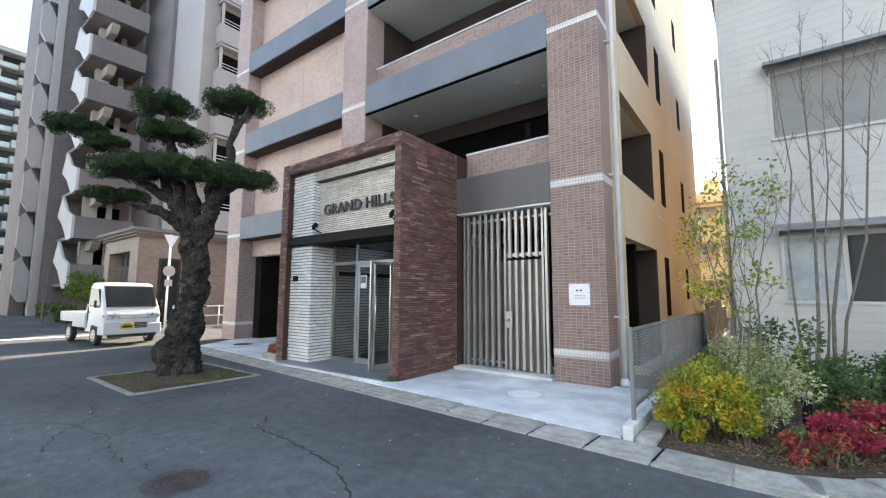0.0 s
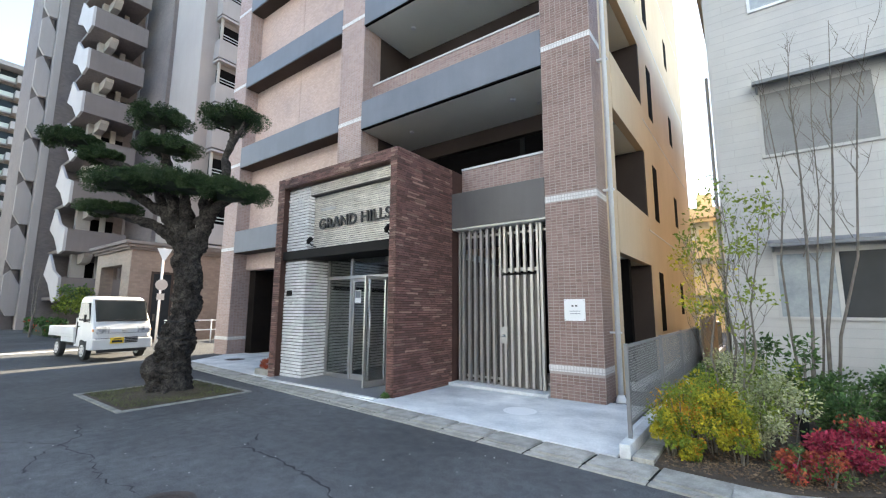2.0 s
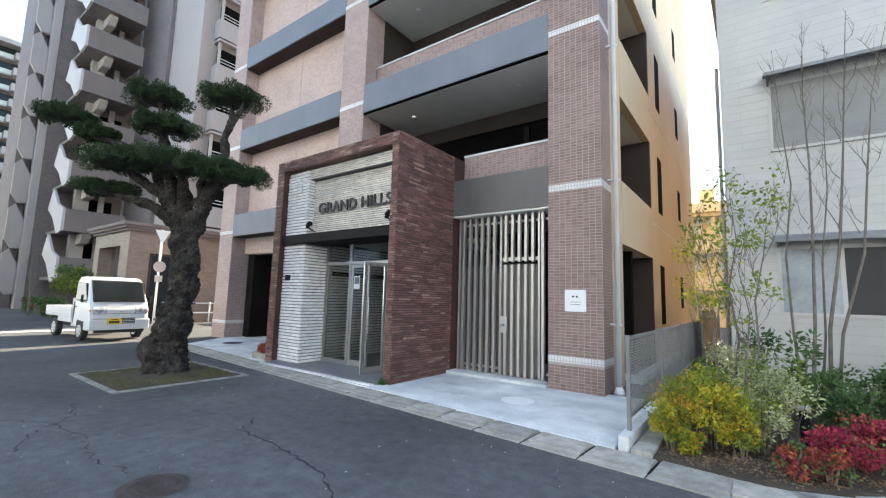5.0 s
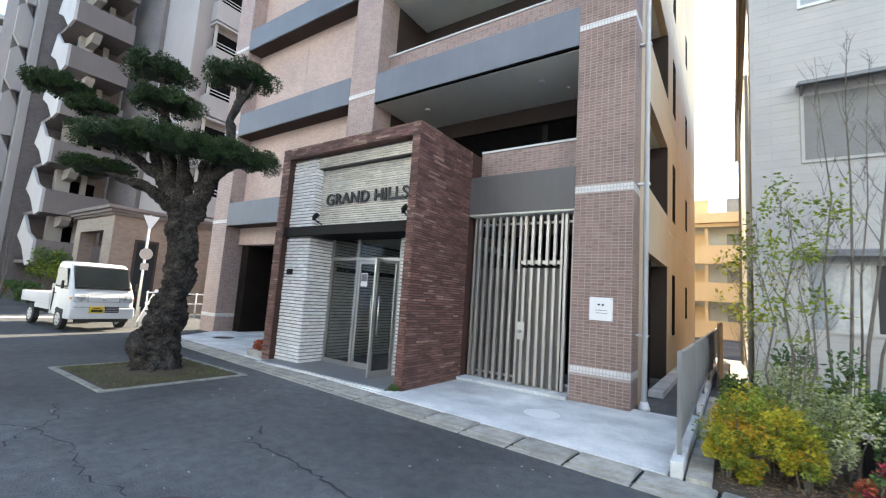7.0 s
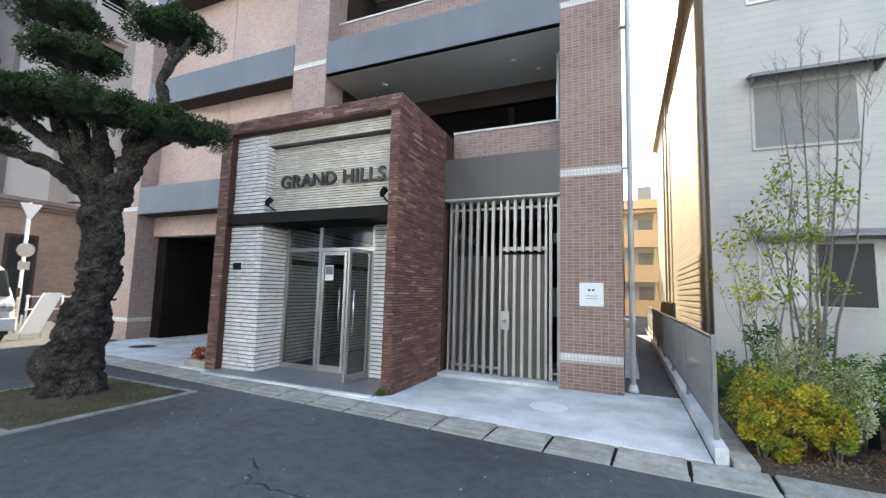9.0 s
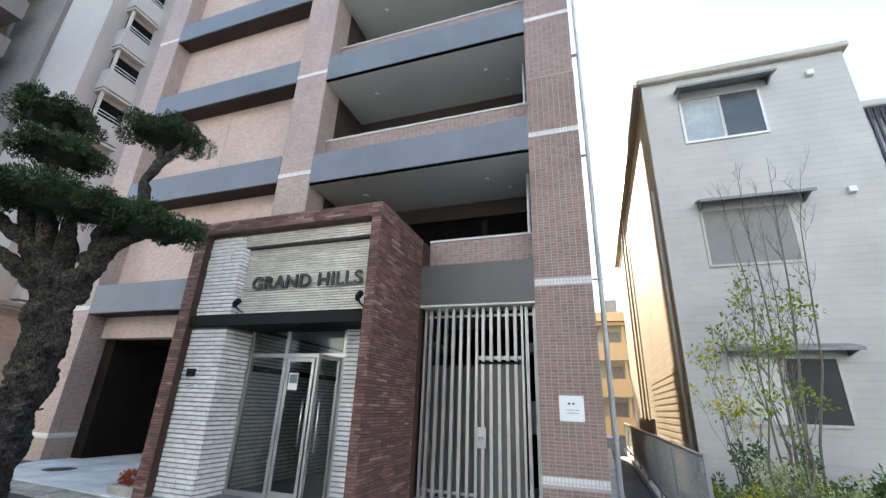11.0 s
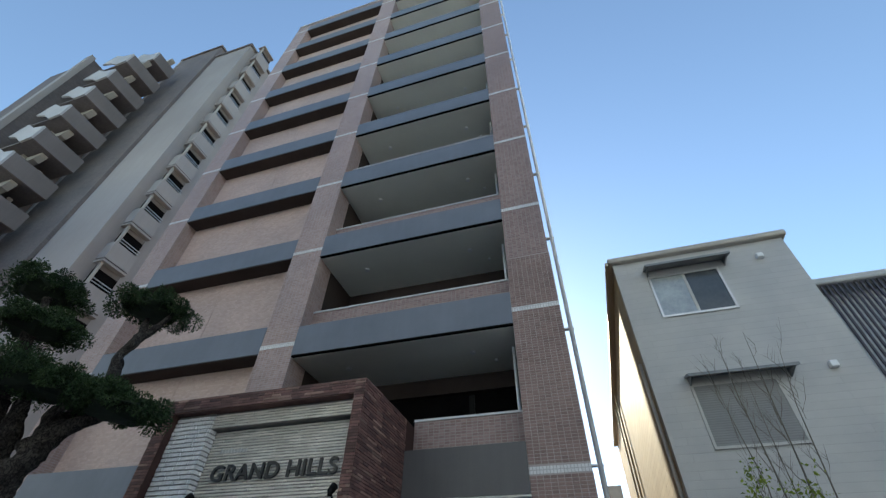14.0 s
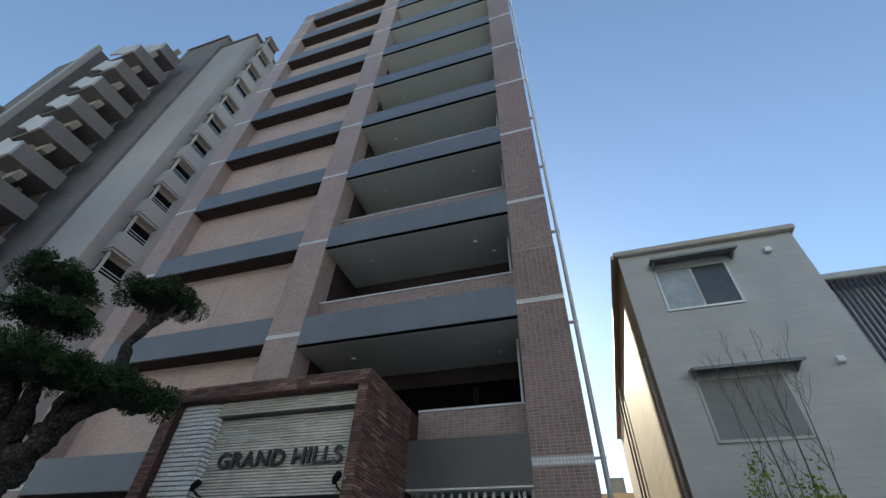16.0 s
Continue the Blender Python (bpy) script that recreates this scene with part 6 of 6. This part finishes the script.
def strip_mesh(name, length, depth, height, mat, seed):
    """One long rough stone: a bar with an uneven face, lying along x, its face towards -y."""
    rr = random.Random(seed)
    bm = bmesh.new()
    n = 4
    top, low = [], []
    for i in range(n + 1):
        x = -length / 2 + length * i / n
        top.append((x, -depth * rr.uniform(0.75, 1.1), height / 2 * rr.uniform(0.82, 0.98)))
        low.append((x, -depth * rr.uniform(0.75, 1.1), -height / 2 * rr.uniform(0.82, 0.98)))
    tv, lv = [bm.verts.new(p) for p in top], [bm.verts.new(p) for p in low]
    tb, lb = [bm.verts.new((p[0], 0.004, p[2])) for p in top], [bm.verts.new((p[0], 0.004, p[2])) for p in low]
    for i in range(n):
        bm.faces.new((lv[i], lv[i + 1], tv[i + 1], tv[i]))
        bm.faces.new((tv[i], tv[i + 1], tb[i + 1], tb[i]))
        bm.faces.new((lb[i], lb[i + 1], lv[i + 1], lv[i]))
    bm.faces.new((lb[0], lv[0], tv[0], tb[0]))
    bm.faces.new((lv[n], lb[n], tb[n], tv[n]))
    me = bpy.data.meshes.new(name)
    bm.to_mesh(me)
    bm.free()
    me.materials.append(mat)
    return me


def lay_rows(name, parent, mats, origin, along, out, length, z0, z1, row, lens, depth, seed, near=(9, 9), weights=None, gap=0.006):
    """Courses of stones on an upright face. Those between the heights near are pieces of their own; the rest are joined."""
    rr = random.Random(seed)
    kinds = []
    for mi, m in enumerate(mats):
        kinds.append([[strip_mesh(name, L - (0.012 if gap > 0.013 else 0.005), depth * rr.uniform(0.6, 1.25), row - gap, m, rr.randrange(9999)) for _ in range(3)] for L in lens])
    along, out = Vector(along), Vector(out)
    face = Matrix((along, -out, (0, 0, 1))).transposed().to_4x4()
    joined = [bmesh.new() for _ in mats]
    z = z0 + row / 2
    while z < z1 - row * 0.4:
        s = -rr.uniform(0, 0.8) * lens[0]
        while s < length:
            li = rr.randrange(len(lens))
            L = lens[li]
            a, b = max(s, 0), min(s + L, length)
            if b - a > 0.02:
                mi = rr.choices(range(len(mats)), weights)[0] if weights else 0
                me = kinds[mi][li][rr.randrange(3)]
                mid = Vector(origin) + along * ((a + b) / 2) + Vector((0, 0, z))
                m = Matrix.Translation(mid) @ face @ Matrix.Diagonal(((b - a) / L, 1, 1, 1))
                if near[0] <= z <= near[1]:
                    ob = new(name, me)
                    ob.parent = parent
                    ob.matrix_local = m
                else:
                    bmj = joined[mi]
                    vs = [bmj.verts.new(m @ v.co) for v in me.vertices]
                    for p in me.polygons:
                        bmj.faces.new([vs[i] for i in p.vertices])
            s += L
        z += row
    for mi, bmj in enumerate(joined):
        if len(bmj.verts):
            tagged(part(name + "_cladding", bmj, mats[mi], parent), kind="stuff")
        else:
            bmj.free()


STONES, SW = [M_STONE, M_STONEPALE], [0.90, 0.10]
LENS = [0.16, 0.24, 0.32]
lay_rows("stone", leg_right, STONES, (OX1, PF, 0), (0, 1, 0), (1, 0, 0), PB - PF, 0.03, PT, ROW, LENS, 0.016, 101, (0.9, 2.4), SW)
lay_rows("stone", leg_right, STONES, (IX1, PF, 0), (1, 0, 0), (0, -1, 0), OX1 - IX1, 0.03, PT, ROW, [0.19, 0.24], 0.014, 102, (9, 9), SW)
lay_rows("stone", leg_left, STONES, (OX0, PF, 0), (1, 0, 0), (0, -1, 0), IX0 - OX0, 0.03, PT, ROW, [0.16, 0.24], 0.014, 103, (9, 9), SW)
lay_rows("stone", leg_left, STONES, (OX0, PF, 0), (0, 1, 0), (-1, 0, 0), PB - PF, 0.03, PT, ROW, LENS, 0.014, 104, (9, 9), SW)
lay_rows("stone", stone_lintel, STONES, (IX0, PF, 0), (1, 0, 0), (0, -1, 0), IX1 - IX0, PT - 0.215, PT, ROW, LENS, 0.014, 105, (9, 9), SW)
WROW = 0.0655
lay_rows("tile", column, [M_WHITETILE], (IX0, 5.55, 0), (1, 0, 0), (0, -1, 0), -7.48 - IX0, 0.06, 2.52, WROW, [0.20, 0.25], 0.03, 106, (0, 9), None, 0.014)
lay_rows("tile", column, [M_WHITETILE], (-7.48, 5.525, 0), (0, 1, 0), (1, 0, 0), 0.575, 0.06, 2.52, WROW, [0.20, 0.25], 0.03, 107, (0, 9), None, 0.014)
lay_rows("tile", column, [M_WHITETILE], (IX0, 5.55, 0), (1, 0, 0), (0, -1, 0), -7.48 - IX0, 2.71, PT - 0.225, WROW, [0.20, 0.25], 0.03, 108, (0, 9), None, 0.014)
lay_rows("tile", column, [M_WHITETILE], (-7.48, 5.525, 0), (0, 1, 0), (1, 0, 0), 0.17, 2.71, PT - 0.225, WROW, [0.20, 0.25], 0.03, 109, (0, 9), None, 0.014)
lay_rows("rib", sign_wall, [M_BEIGETILE], (-7.45, 5.70, 0), (1, 0, 0), (0, -1, 0), IX1 + 7.45, 2.71, 3.88, ROW, [0.3, 0.42], 0.026, 110, (9, 9), None, 0.012)
lay_rows("rib", sign_lintel, [M_BEIGETILE], (-7.45, 5.57, 0), (1, 0, 0), (0, -1, 0), IX1 + 7.45, 3.89, PT - 0.225, ROW, [0.3, 0.42], 0.026, 111, (9, 9), None, 0.012)

lay_rows("tile", lobby_wall, [M_WHITETILE], (-7.53, 6.25, 0), (0, 1, 0), (1, 0, 0), 4.7, 0.07, 2.6, WROW, [0.20, 0.25], 0.03, 112, (9, 9), None, 0.014)
lay_rows("rib", jamb_wall, [M_WHITETILE], (-5.569, EY - 0.06, 0), (1, 0, 0), (0, -1, 0), IX1 + 5.569, 0.07, 2.59, WROW, [0.3, 0.42], 0.022, 113, (9, 9), None, 0.012)

# ---- tiles on the corner pillar ----
def tile_mesh(w, h):
    bm = bmesh.new()
    box(bm, -w / 2, -0.0075, -h / 2, w / 2, 0.0, h / 2)
    bmesh.ops.bevel(bm, geom=[e for e in bm.edges if all(v.co.y < -0.001 for v in e.verts)], offset=0.0025, segments=1, affect="EDGES")
    me = bpy.data.meshes.new("tile")
    bm.to_mesh(me)
    bm.free()
    me.materials.append(M_PINK)
    return me


M_PINKDARK = surface("brown_dark_tile", (0.172, 0.106, 0.091), (0.25, 0.163, 0.14), 0.5, 1.2, 60, 0.25, 0.002, vary=0.08)
tile_front, tile_side = tile_mesh(0.0915, 0.0415), tile_mesh(0.0835, 0.0415)
dark_tile = tile_front.copy()
dark_tile.materials.clear()
dark_tile.materials.append(M_PINKDARK)


def tile_face(x0, y0, along, out, cols, pitch, meshes, z1, near, seed):
    rr = random.Random(seed)
    along, out = Vector(along), Vector(out)
    face = Matrix((along, -out, (0, 0, 1))).transposed().to_4x4()
    joined = {me.name: (bmesh.new(), me) for me in meshes}
    for r in range(int(z1 / 0.05)):
        z = 0.055 + 0.05 * r
        if abs(((z - BASE + STOREY / 2) % STOREY) - STOREY / 2) < 0.072:
            continue
        for c in range(cols):
            me = meshes[0] if rr.random() < 0.62 else meshes[-1]
            m = Matrix.Translation(Vector((x0, y0, z)) + along * pitch * (c + 0.5) - out * rr.uniform(-0.0005, 0.0008)) @ face
            if near[0] <= z <= near[1]:
                ob = new("tile", me)
                ob.parent = pillar_p
                ob.matrix_local = m
            else:
                bmj = joined[me.name][0]
                vs = [bmj.verts.new(m @ v.co) for v in me.vertices]
                for p in me.polygons:
                    bmj.faces.new([vs[i] for i in p.vertices])
    for bmj, me in joined.values():
        if len(bmj.verts):
            tagged(part("tile_cladding", bmj, me.materials[0], pillar_p), kind="stuff")
        else:
            bmj.free()


boxes("grout_bed", M_GROUT, pillar_p, (PX0 - 0.002, F - 0.0022, 0.031, PX1 + 0.0022, F + 0.55, 7.6))
tile_face(PX0, F, (1, 0, 0), (0, -1, 0), 9, 0.1, [tile_front, dark_tile], 7.6, (0.6, 2.1), 201)
tile_face(PX1, F, (0, 1, 0), (1, 0, 0), 6, 0.0917, [tile_side], 7.6, (9, 9), 202)
